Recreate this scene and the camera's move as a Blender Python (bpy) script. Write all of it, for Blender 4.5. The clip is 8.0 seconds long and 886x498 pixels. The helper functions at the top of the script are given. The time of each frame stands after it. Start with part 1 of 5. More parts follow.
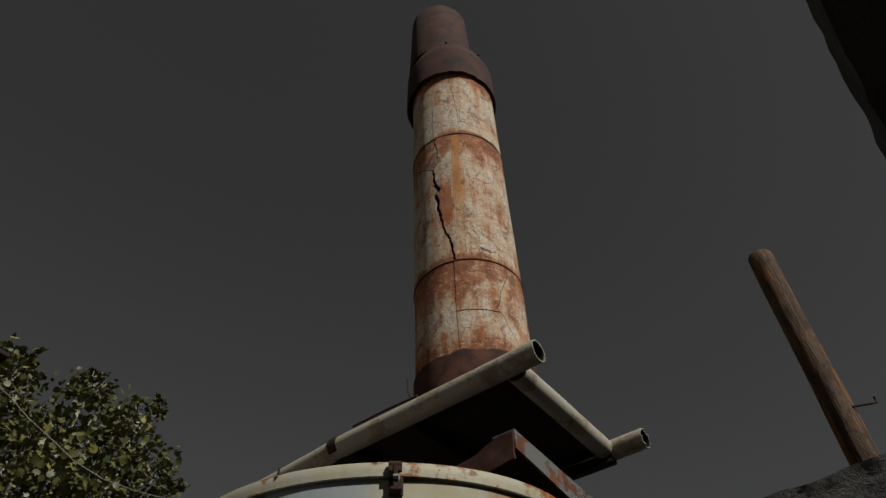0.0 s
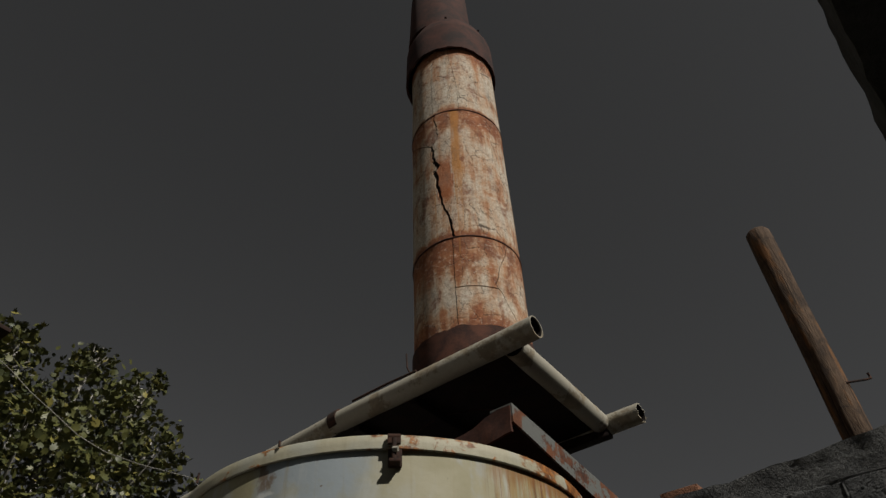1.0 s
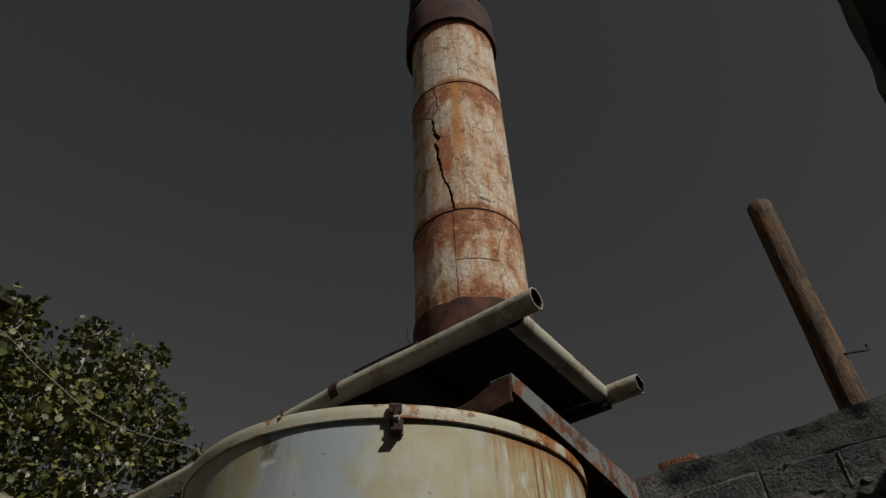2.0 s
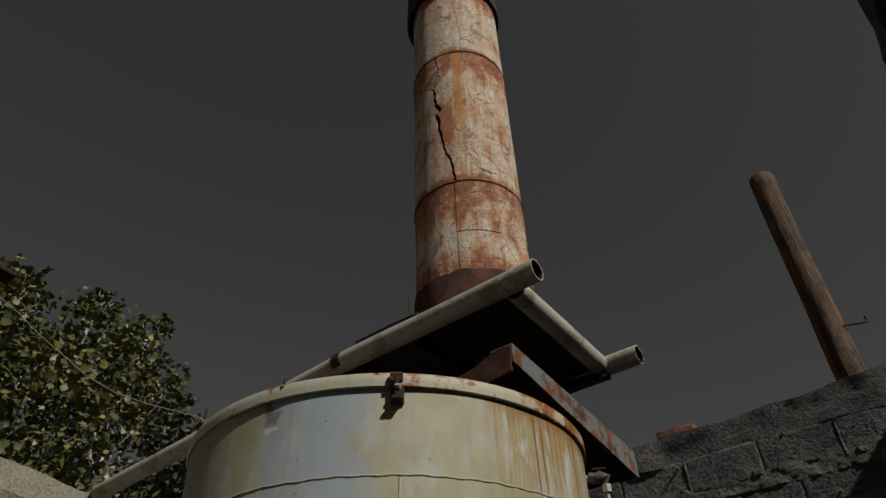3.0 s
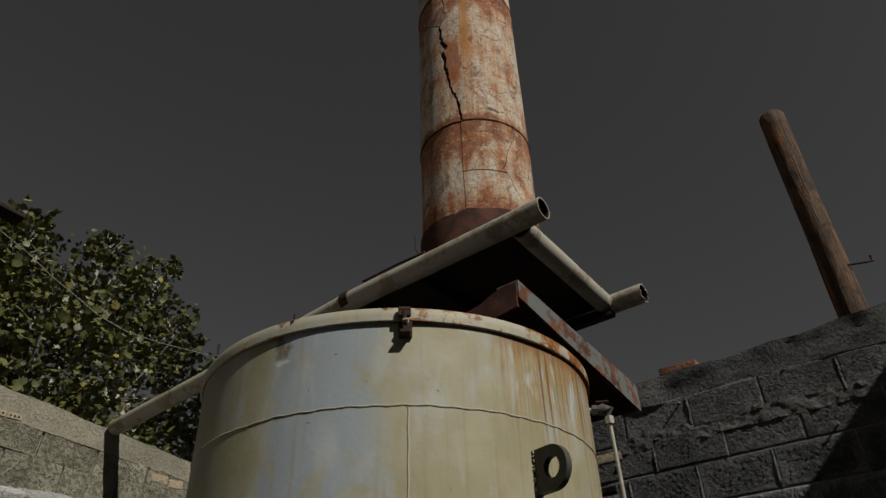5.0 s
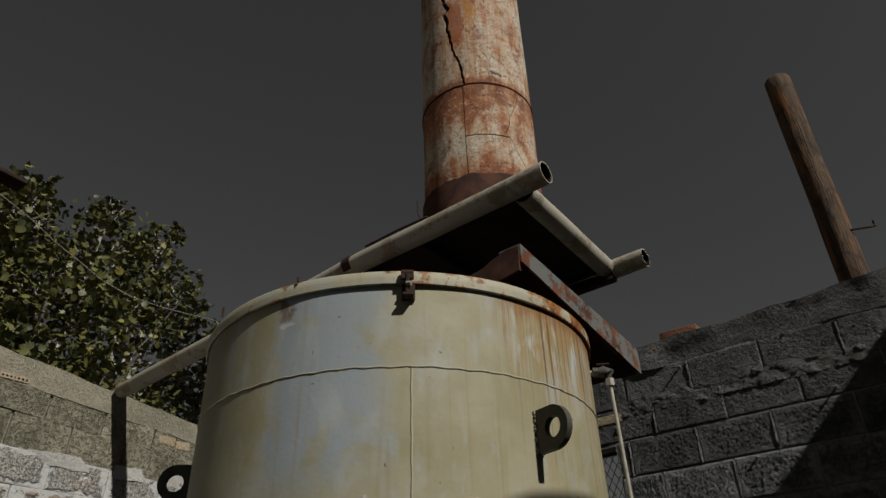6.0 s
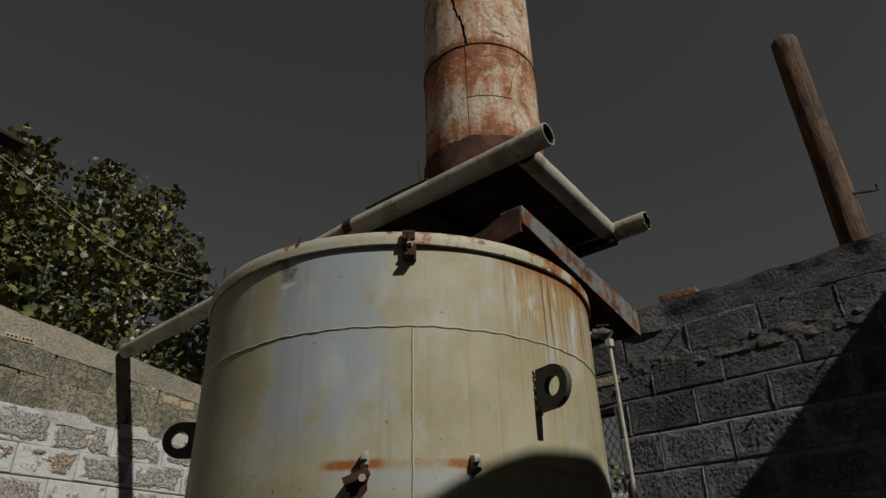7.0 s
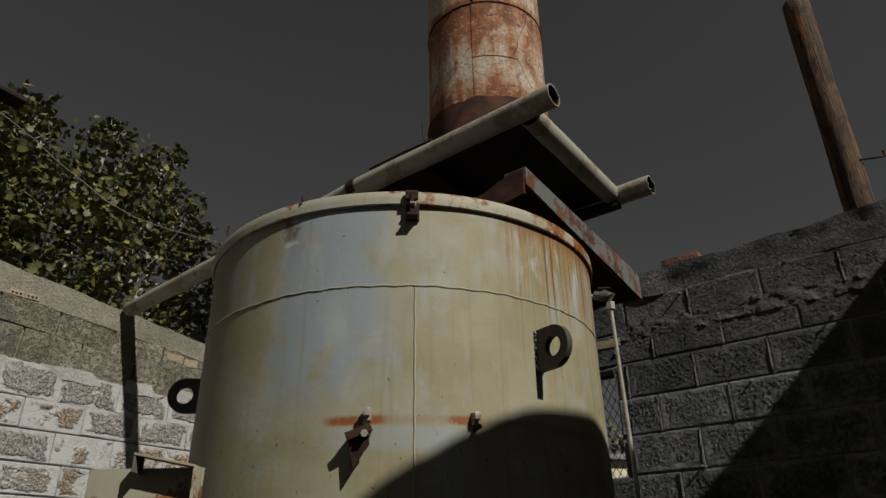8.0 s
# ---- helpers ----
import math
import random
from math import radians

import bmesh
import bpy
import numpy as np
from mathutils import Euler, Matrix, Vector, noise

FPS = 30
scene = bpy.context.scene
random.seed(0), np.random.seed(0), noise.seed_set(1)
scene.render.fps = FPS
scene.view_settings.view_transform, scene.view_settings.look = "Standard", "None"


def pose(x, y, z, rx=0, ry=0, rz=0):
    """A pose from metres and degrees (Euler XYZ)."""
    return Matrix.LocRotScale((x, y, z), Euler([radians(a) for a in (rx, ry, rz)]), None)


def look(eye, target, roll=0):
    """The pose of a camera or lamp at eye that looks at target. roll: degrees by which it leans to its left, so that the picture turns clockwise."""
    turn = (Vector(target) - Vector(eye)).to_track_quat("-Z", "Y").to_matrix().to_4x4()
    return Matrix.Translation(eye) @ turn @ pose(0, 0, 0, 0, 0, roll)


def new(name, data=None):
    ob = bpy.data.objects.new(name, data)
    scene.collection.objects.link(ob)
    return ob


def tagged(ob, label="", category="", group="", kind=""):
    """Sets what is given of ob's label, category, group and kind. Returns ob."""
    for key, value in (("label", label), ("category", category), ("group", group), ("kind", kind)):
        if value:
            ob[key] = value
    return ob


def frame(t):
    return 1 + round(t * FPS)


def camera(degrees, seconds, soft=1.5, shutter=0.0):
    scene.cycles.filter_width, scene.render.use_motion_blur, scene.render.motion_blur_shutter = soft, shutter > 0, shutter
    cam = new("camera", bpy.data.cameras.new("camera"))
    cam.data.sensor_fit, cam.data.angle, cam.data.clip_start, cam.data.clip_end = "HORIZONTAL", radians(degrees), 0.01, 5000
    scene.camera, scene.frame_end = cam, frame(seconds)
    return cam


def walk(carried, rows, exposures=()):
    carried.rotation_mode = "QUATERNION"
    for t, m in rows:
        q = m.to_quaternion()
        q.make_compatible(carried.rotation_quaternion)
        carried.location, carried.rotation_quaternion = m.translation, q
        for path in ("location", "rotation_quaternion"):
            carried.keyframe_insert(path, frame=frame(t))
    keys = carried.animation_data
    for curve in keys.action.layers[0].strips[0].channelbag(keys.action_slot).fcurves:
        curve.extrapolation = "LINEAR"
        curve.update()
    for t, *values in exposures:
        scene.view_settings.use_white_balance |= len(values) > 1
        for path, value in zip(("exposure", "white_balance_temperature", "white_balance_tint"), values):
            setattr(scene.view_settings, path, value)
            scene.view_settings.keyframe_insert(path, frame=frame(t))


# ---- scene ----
cam = camera(66.2, 8.0, soft=1.45)
PATH = [
    (0, (0.0217, -0.0229, 1.4464), (-1.2120, 1.6689, 3.5948), -2.90),
    (0.5, (0.0243, -0.0244, 1.4414), (-1.2287, 1.6950, 3.5566), -2.83),
    (1, (0.0271, -0.0279, 1.4335), (-1.2493, 1.7203, 3.5107), -2.74),
    (1.5, (0.0239, -0.0246, 1.4297), (-1.2774, 1.7521, 3.4667), -2.73),
    (3, (0.0250, -0.0234, 1.4150), (-1.3588, 1.8387, 3.3170), -2.37),
    (3.5, (0.0230, -0.0216, 1.4097), (-1.3866, 1.8634, 3.2698), -2.19),
    (4, (0.0195, -0.0200, 1.4031), (-1.4198, 1.8900, 3.2143), -2.16),
    (4.5, (0.0184, -0.0225, 1.3962), (-1.4507, 1.9121, 3.1568), -2.11),
    (6, (0.0141, -0.0231, 1.3754), (-1.5449, 1.9920, 2.9593), -1.87),
    (6.5, (0.0133, -0.0218, 1.3705), (-1.5723, 2.0212, 2.8910), -1.83),
    (7, (0.0086, -0.0183, 1.3638), (-1.6054, 2.0536, 2.8138), -1.59),
    (7.5, (0.0050, -0.0143, 1.3608), (-1.6365, 2.0825, 2.7424), -1.20),
    (8, (0.0039, -0.0165, 1.3535), (-1.6658, 2.1049, 2.6618), -0.83),
]
walk(cam, [(t, look(e, g, r)) for t, e, g, r in PATH])

# ---- light: high hard sun over the roof, dim even sky ----
SUN_EL, SUN_AZ = radians(42.0), radians(-11.4)      # azimuth counted from +x towards +y
to_sun = Vector((math.cos(SUN_EL) * math.cos(SUN_AZ), math.cos(SUN_EL) * math.sin(SUN_AZ), math.sin(SUN_EL)))
sun = new("sun", bpy.data.lights.new("sun", "SUN"))
sun.data.energy, sun.data.angle, sun.data.color = 4.1, radians(1.0), (1.0, 0.95, 0.87)
sun.matrix_world = look(to_sun * 30, (0, 0, 0))
world = bpy.data.worlds.new("sky")
scene.world = world
world.use_nodes = True
wn = world.node_tree.nodes
wl = world.node_tree.links
sky = wn.new("ShaderNodeTexSky")
sky.sky_type, sky.sun_disc = "NISHITA", False
sky.sun_elevation, sky.sun_rotation = SUN_EL, math.pi / 2 - SUN_AZ
sky.air_density, sky.dust_density = 1.0, 1.0
grade = wn.new("ShaderNodeHueSaturation")
grade.inputs["Saturation"].default_value, grade.inputs["Value"].default_value = 0.03, 0.28
wl.new(sky.outputs[0], grade.inputs["Color"])
even = wn.new("ShaderNodeMix")                      # polarised sky with no glare round the sun
even.data_type, even.blend_type = "RGBA", "DARKEN"
even.inputs[0].default_value = 1.0
even.inputs[7].default_value = (1.55, 1.62, 1.72, 1)
wl.new(grade.outputs[0], even.inputs[6])
wl.new(even.outputs[2], wn["Background"].inputs[0])
wn["Background"].inputs[1].default_value = 0.05
scene.view_settings.exposure = 0.0


# ---- material helpers ----
COLOUR_SCALE = 0.70      # scales all base colours down, so bounced light is weaker and shade deeper


class Mat:
    """A node material built up step by step."""

    def __init__(self, name, rough=0.8, metal=0.0, spec=0.35):
        self.m = bpy.data.materials.new(name)
        self.m.use_nodes = True
        self.n, self.l = self.m.node_tree.nodes, self.m.node_tree.links
        self.b = self.n["Principled BSDF"]
        self.b.inputs["Roughness"].default_value = rough
        self.b.inputs["Metallic"].default_value = metal
        self.b.inputs["Specular IOR Level"].default_value = spec
        self.co = self.n.new("ShaderNodeTexCoord").outputs["Object"]

    def put(self, value, socket):
        if isinstance(value, bpy.types.NodeSocket):
            self.l.new(value, socket)
        else:
            socket.default_value = value

    def math(self, op, a, b=0.0, clamp=False):
        k = self.n.new("ShaderNodeMath")
        k.operation, k.use_clamp = op, clamp
        self.put(a, k.inputs[0]), self.put(b, k.inputs[1])
        return k.outputs[0]

    def scaled(self, sx, sy, sz, co=None, shift=(0, 0, 0)):
        k = self.n.new("ShaderNodeMapping")
        self.l.new(co or self.co, k.inputs[0])
        k.inputs["Scale"].default_value, k.inputs["Location"].default_value = (sx, sy, sz), shift
        return k.outputs[0]

    def noise(self, scale, detail=4.0, rough=0.55, co=None, dist=0.0):
        k = self.n.new("ShaderNodeTexNoise")
        self.l.new(co or self.co, k.inputs["Vector"])
        k.inputs["Scale"].default_value, k.inputs["Detail"].default_value = scale, detail
        k.inputs["Roughness"].default_value, k.inputs["Distortion"].default_value = rough, dist
        return k.outputs["Fac"]

    def cells(self, scale, co=None, feature="F1"):
        k = self.n.new("ShaderNodeTexVoronoi")
        k.feature = feature
        self.l.new(co or self.co, k.inputs["Vector"])
        k.inputs["Scale"].default_value = scale
        return k.outputs["Distance"]

    def step(self, fac, lo, hi):
        k = self.n.new("ShaderNodeMapRange")
        k.interpolation_type = "SMOOTHSTEP"
        self.put(fac, k.inputs[0])
        k.inputs[1].default_value, k.inputs[2].default_value = lo, hi
        return k.outputs[0]

    def mix(self, fac, a, b):
        k = self.n.new("ShaderNodeMix")
        k.data_type = "RGBA"
        self.put(fac, k.inputs[0])
        for v, s in ((a, k.inputs[6]), (b, k.inputs[7])):
            self.put(v if isinstance(v, bpy.types.NodeSocket) else (*[q * COLOUR_SCALE for q in v], 1), s)
        return k.outputs[2]

    def xyz(self):
        k = self.n.new("ShaderNodeSeparateXYZ")
        self.l.new(self.co, k.inputs[0])
        return k.outputs[0], k.outputs[1], k.outputs[2]

    def join(self, x, y, z):
        k = self.n.new("ShaderNodeCombineXYZ")
        self.put(x, k.inputs[0]), self.put(y, k.inputs[1]), self.put(z, k.inputs[2])
        return k.outputs[0]

    def per_object(self):
        return self.n.new("ShaderNodeObjectInfo").outputs["Random"]

    def per_island(self):
        return self.n.new("ShaderNodeNewGeometry").outputs["Random Per Island"]

    def colour(self, c):
        self.put(c if isinstance(c, bpy.types.NodeSocket) else (*c, 1), self.b.inputs["Base Color"])

    def rough(self, r):
        self.put(r, self.b.inputs["Roughness"])

    def bump(self, h, strength=0.5, dist=0.01):
        k = self.n.new("ShaderNodeBump")
        self.l.new(h, k.inputs["Height"])
        k.inputs["Strength"].default_value, k.inputs["Distance"].default_value = strength, dist
        self.l.new(k.outputs[0], self.b.inputs["Normal"])


def tank_paint():
    """Old olive-cream enamel with worn blue-grey patches, rust weeping from the lid."""
    m = Mat("tank_paint", 0.55)
    x, y, z = m.xyz()
    ang = m.math("ARCTAN2", y, x)                       # radians round the axis
    around = m.math("MULTIPLY", ang, 0.78)
    flat = m.join(around, 0.0, z)
    big = m.noise(3.4, 4, 0.55, flat, 0.35)
    mid = m.noise(9.0, 5, 0.6, flat, 0.3)
    run = m.noise(1.0, 5, 0.62, m.scaled(21, 1, 2.2, flat), 0.4)
    fine = m.noise(60, 4, 0.6, flat)
    wander = m.math("ADD", around, m.math("MULTIPLY", m.math("SUBTRACT", mid, 0.5), 0.22))
    base = m.mix(m.step(m.noise(4, 5, 0.62, flat, 0.4), 0.36, 0.66), (0.345, 0.318, 0.19), (0.425, 0.397, 0.272))
    # worn blue-grey primer in a broad ragged field left of the upright weld, scraps elsewhere
    field = m.math("MULTIPLY", m.step(wander, -1.12, -1.04), m.step(wander, -0.64, -0.80))
    body = m.step(m.math("ADD", big, m.math("MULTIPLY", mid, 0.45)), 0.60, 0.74)
    primer = m.math("MULTIPLY", field, m.math("ADD", 0.22, m.math("MULTIPLY", body, 0.78)))
    primer = m.math("MULTIPLY", primer, m.step(z, 1.72, 1.95))
    scraps = m.step(m.math("ADD", m.math("MULTIPLY", m.noise(4.2, 4, 0.6, m.scaled(1.6, 1, 0.9, flat), 0.5), 0.8), m.math("MULTIPLY", run, 0.3)), 0.60, 0.70)
    c = m.mix(m.math("MULTIPLY", primer, 0.92), base, (0.335, 0.39, 0.43))
    c = m.mix(m.math("MULTIPLY", scraps, 0.55), c, (0.40, 0.43, 0.43))
    pale = m.math("MULTIPLY", m.step(run, 0.53, 0.66), m.step(m.noise(5.1, 3, 0.55, flat), 0.47, 0.6))
    c = m.mix(m.math("MULTIPLY", pale, 0.16), c, (0.55, 0.56, 0.52))
    # soft pale bloom where the top coat has chalked
    bloom = m.step(m.noise(1.0, 5, 0.6, m.scaled(5.5, 1, 2.6, flat, (2.7, 0, 1.3)), 0.6), 0.50, 0.68)
    c = m.mix(m.math("MULTIPLY", bloom, 0.55), c, (0.47, 0.50, 0.49))
    # rust runs right of the weld, widest at the lid
    sec = m.math("MULTIPLY", m.step(wander, -0.40, -0.16), m.step(around, 0.42, 0.22))
    top = m.step(z, 1.55, 2.45)
    weep = m.math("ADD", m.math("ADD", m.math("MULTIPLY", m.noise(1.0, 6, 0.7, m.scaled(36, 1, 0.9, flat), 0.25), 0.75), m.math("MULTIPLY", m.noise(7, 5, 0.65, flat, 0.5), 0.25)), m.math("MULTIPLY", m.step(z, 1.9, 2.48), 0.13))
    weep = m.math("MULTIPLY", m.step(weep, 0.55, 0.66), m.math("MULTIPLY", sec, m.math("ADD", 0.42, m.math("MULTIPLY", m.step(z, 2.08, 2.30), 0.58))))
    chalk = m.math("MULTIPLY", m.step(m.noise(1.0, 5, 0.65, m.scaled(16, 1, 4.5, flat, (1, 0, 4)), 0.5), 0.50, 0.60), m.math("MULTIPLY", sec, m.step(z, 2.12, 2.34)))
    c = m.mix(m.math("MULTIPLY", chalk, 0.7), c, (0.58, 0.60, 0.58))
    c = m.mix(m.math("MULTIPLY", weep, 0.62), c, m.mix(m.noise(1.0, 4, 0.65, m.scaled(85, 1, 3, flat)), (0.46, 0.27, 0.045), (0.29, 0.12, 0.014)))
    deep = m.math("MULTIPLY", m.step(m.math("ADD", m.noise(1.0, 4, 0.66, m.scaled(55, 1, 0.55, flat)), m.math("MULTIPLY", top, 0.06)), 0.60, 0.67), m.math("MULTIPLY", sec, m.math("ADD", 0.45, m.math("MULTIPLY", m.step(z, 2.1, 2.25), 0.55))))
    c = m.mix(m.math("MULTIPLY", deep, 0.8), c, (0.15, 0.056, 0.016))
    thin = m.math("MULTIPLY", m.step(m.math("ADD", m.noise(1.0, 4, 0.7, m.scaled(120, 1, 1.1, flat, (7, 0, 2))), m.math("MULTIPLY", top, 0.05)), 0.60, 0.68), sec)
    c = m.mix(m.math("MULTIPLY", thin, 0.75), c, (0.30, 0.115, 0.02))
    lip = m.math("MULTIPLY", m.step(m.math("ADD", z, m.math("MULTIPLY", m.noise(1.0, 4, 0.7, m.scaled(45, 1, 4, flat)), 0.16)), 2.47, 2.53), m.step(wander, -0.42, -0.20))
    c = m.mix(m.math("MULTIPLY", lip, 0.7), c, (0.26, 0.095, 0.02))
    # dull ochre runs everywhere
    c = m.mix(m.math("MULTIPLY", m.step(m.noise(1.0, 5, 0.62, m.scaled(30, 1, 0.9, flat, (5, 0, 0))), 0.55, 0.70), 0.35), c, (0.30, 0.23, 0.10))
    # rusted line at the clips
    blob = lambda at, half: m.step(m.math("ABSOLUTE", m.math("SUBTRACT", around, at)), half, half * 0.55)
    near = m.math("ADD", m.math("MAXIMUM", blob(-0.80, 0.105), blob(-0.48, 0.06)), m.math("MULTIPLY", m.step(around, -0.9, -0.8), 0.32))
    line = m.math("MULTIPLY", m.step(m.math("ABSOLUTE", m.math("SUBTRACT", m.math("ADD", z, m.math("MULTIPLY", m.math("SUBTRACT", mid, 0.5), 0.02)), 1.762)), 0.020, 0.003),
                  m.math("MULTIPLY", near, m.step(m.noise(1.0, 5, 0.7, m.scaled(24, 1, 9, flat)), 0.28, 0.56)))
    c = m.mix(m.math("MULTIPLY", line, 1.0, True), c, (0.30, 0.10, 0.026))
    under = m.math("MULTIPLY", m.math("MULTIPLY", m.step(z, 1.66, 1.70), m.step(z, 1.752, 1.735)), m.math("MULTIPLY", m.step(wander, -0.92, -0.80), m.step(wander, -0.40, -0.55)))
    c = m.mix(m.math("MULTIPLY", under, 0.6), c, (0.38, 0.43, 0.45))
    nick = m.math("MULTIPLY", m.step(m.noise(1.0, 2, 0.5, m.scaled(70, 1, 30, flat, (3, 0, 8))), 0.66, 0.72), m.math("MULTIPLY", m.step(z, 1.52, 1.56), m.step(z, 1.74, 1.70)))
    c = m.mix(m.math("MULTIPLY", nick, 0.8), c, (0.09, 0.06, 0.04))
    # brown drip at the dent
    half = m.math("SUBTRACT", m.math("ABSOLUTE", m.math("ADD", wander, 1.062)), m.math("MULTIPLY", m.math("SUBTRACT", z, 2.385), 0.30))
    drip = m.math("MULTIPLY", m.step(half, 0.016, -0.004), m.step(z, 2.352, 2.385))
    chip = m.step(m.math("ADD", m.math("ABSOLUTE", m.math("ADD", wander, 1.058)), m.math("MULTIPLY", m.math("ABSOLUTE", m.math("SUBTRACT", z, 2.362)), 1.4)), 0.022, 0.008)
    c = m.mix(m.math("MULTIPLY", chip, 0.8), c, (0.60, 0.62, 0.60))
    c = m.mix(m.math("MULTIPLY", drip, 0.8), c, (0.16, 0.095, 0.05))
    # shaded left side of the shell, painted as a darker colour by angle
    side_shade = m.step(m.math("ADD", wander, m.math("MULTIPLY", m.math("SUBTRACT", big, 0.5), 0.4)), -1.05, -1.55)
    c = m.mix(m.math("MULTIPLY", side_shade, 0.6), c, (0.17, 0.155, 0.105))
    # specks and scratches
    c = m.mix(m.step(m.noise(38, 2, 0.5, flat), 0.71, 0.76), c, (0.14, 0.09, 0.05))
    c = m.mix(m.math("MULTIPLY", m.step(m.noise(1.0, 3, 0.6, m.scaled(90, 1, 18, flat)), 0.70, 0.76), 0.6), c, (0.10, 0.065, 0.04))
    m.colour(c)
    m.rough(m.math("ADD", m.math("MULTIPLY", mid, 0.35), 0.42))
    m.bump(m.math("ADD", m.math("MULTIPLY", fine, 0.3), big), 0.16, 0.012)
    return m.m


def rim_paint(name, rusty=0.0):
    """Cream enamel with rust breaking through in spots and along the right-hand sector."""
    m = Mat(name, 0.6)
    x, y, z = m.xyz()
    around = m.math("MULTIPLY", m.math("ARCTAN2", y, x), 0.8)
    flat = m.join(around, 0.0, z)
    big = m.noise(7, 6, 0.68, flat, 0.5)
    g = m.noise(42, 4, 0.65, flat)
    sec = m.math("MULTIPLY", m.step(around, -0.36, -0.02), 0.17)
    side = m.math("MULTIPLY", m.step(m.math("ABSOLUTE", m.math("SUBTRACT", z, 2.482)), 0.010, 0.026), 0.05)
    rusty_at = m.step(m.math("ADD", m.math("ADD", big, m.math("MULTIPLY", g, 0.12)), m.math("ADD", sec, side)), 0.655 - rusty, 0.73 - rusty)
    c = m.mix(m.noise(20, 4, 0.65, m.scaled(2, 1, 0.4, flat)), (0.34, 0.315, 0.21), (0.55, 0.52, 0.40))
    c = m.mix(m.math("MULTIPLY", m.step(m.noise(5, 3, 0.5, flat), 0.5, 0.65), 0.5), c, (0.42, 0.45, 0.42))
    halo = m.step(m.math("ADD", big, m.math("ADD", sec, side)), 0.58 - rusty, 0.74 - rusty)
    c = m.mix(m.math("MULTIPLY", halo, 0.55), c, (0.38, 0.20, 0.07))
    c = m.mix(rusty_at, c, m.mix(m.step(g, 0.35, 0.65), (0.12, 0.042, 0.014), (0.40, 0.16, 0.038)))
    m.colour(c)
    m.bump(m.math("ADD", g, m.math("MULTIPLY", rusty_at, 0.5)), 0.35, 0.004)
    return m.m


def chimney_plate():
    """Flaking limewash and scale over rusting sheet."""
    m = Mat("chimney_plate", 0.88, 0, 0.2)
    x, y, z = m.xyz()
    z = m.math("ADD", z, 3.326)
    around = m.math("MULTIPLY", m.math("ARCTAN2", y, x), 0.385)
    flat = m.join(around, 0.0, z)
    soft = m.noise(2.6, 6, 0.65, flat, 0.5)
    blot = m.noise(6.5, 6, 0.68, m.scaled(1.2, 1, 0.8, flat), 0.7)
    run = m.noise(1.0, 5, 0.6, m.scaled(17, 1, 1.4, flat), 0.3)
    grit = m.noise(46, 6, 0.75, flat)
    pit = m.noise(95, 3, 0.6, flat)
    c = m.mix(m.step(grit, 0.32, 0.7), (0.38, 0.315, 0.24), (0.88, 0.79, 0.66))
    # joints weep: more rust under and over each ring and at the foot
    joint = None
    for zz, below, above in ((4.67, 0.55, 0.10), (6.14, 0.45, 0.06), (3.9, 0.1, 0.25), (7.1, 0.18, 0.1)):
        d = m.math("SUBTRACT", zz, z)
        near = m.math("MULTIPLY", m.step(d, below, 0.0), m.step(d, -above, -0.01))
        joint = near if joint is None else m.math("MAXIMUM", joint, near)
    load = m.math("ADD", m.math("ADD", m.math("MULTIPLY", soft, 0.55), m.math("MULTIPLY", run, 0.38)), m.math("MULTIPLY", joint, 0.13))
    load = m.math("ADD", load, m.math("MULTIPLY", m.math("SUBTRACT", grit, 0.5), 0.14))
    c = m.mix(m.math("MULTIPLY", m.step(load, 0.40, 0.56), 0.75), c, m.mix(grit, (0.40, 0.19, 0.08), (0.70, 0.41, 0.20)))
    c = m.mix(m.math("MULTIPLY", m.step(load, 0.475, 0.60), 0.9), c, m.mix(grit, (0.23, 0.075, 0.034), (0.50, 0.19, 0.078)))
    brown = m.step(m.math("ADD", m.math("ADD", blot, m.math("MULTIPLY", joint, 0.10)), m.math("MULTIPLY", m.math("SUBTRACT", grit, 0.5), 0.3)), 0.53, 0.66)
    c = m.mix(m.math("MULTIPLY", brown, 0.8), c, m.mix(grit, (0.12, 0.042, 0.024), (0.34, 0.12, 0.055)))
    bright = m.step(m.noise(1.0, 4, 0.6, m.scaled(30, 1, 0.7, flat)), 0.60, 0.72)
    c = m.mix(m.math("MULTIPLY", bright, 0.7), c, (0.50, 0.23, 0.06))
    # fine crazing
    bent = m.join(m.math("ADD", around, m.math("MULTIPLY", grit, 0.06)), 0.0, m.math("ADD", z, m.math("MULTIPLY", blot, 0.12)))
    craze = m.step(m.cells(5.5, m.scaled(1.5, 1, 1, bent), "DISTANCE_TO_EDGE"), 0.014, 0.002)
    craze = m.math("MULTIPLY", craze, m.step(m.noise(2.3, 3, 0.6, flat), 0.40, 0.52))
    c = m.mix(m.math("MULTIPLY", craze, 0.9), c, (0.05, 0.028, 0.02))
    c = m.mix(m.math("MULTIPLY", m.step(pit, 0.63, 0.70), 0.85), c, (0.09, 0.045, 0.03))
    speck = m.noise(26, 6, 0.78, m.scaled(1, 1, 1.3, flat), 0.6)
    c = m.mix(m.math("MULTIPLY", m.step(speck, 0.52, 0.66), 0.55), c, (0.17, 0.075, 0.04))
    c = m.mix(m.math("MULTIPLY", m.step(speck, 0.46, 0.36), 0.40), c, (0.86, 0.78, 0.65))
    # red scale bared beside the long crack, amber run below the second ring
    ragged = m.math("MULTIPLY", m.math("SUBTRACT", blot, 0.5), 0.10)
    side = m.math("ADD", around, ragged)
    high = m.math("ADD", z, m.math("MULTIPLY", ragged, 3.0))
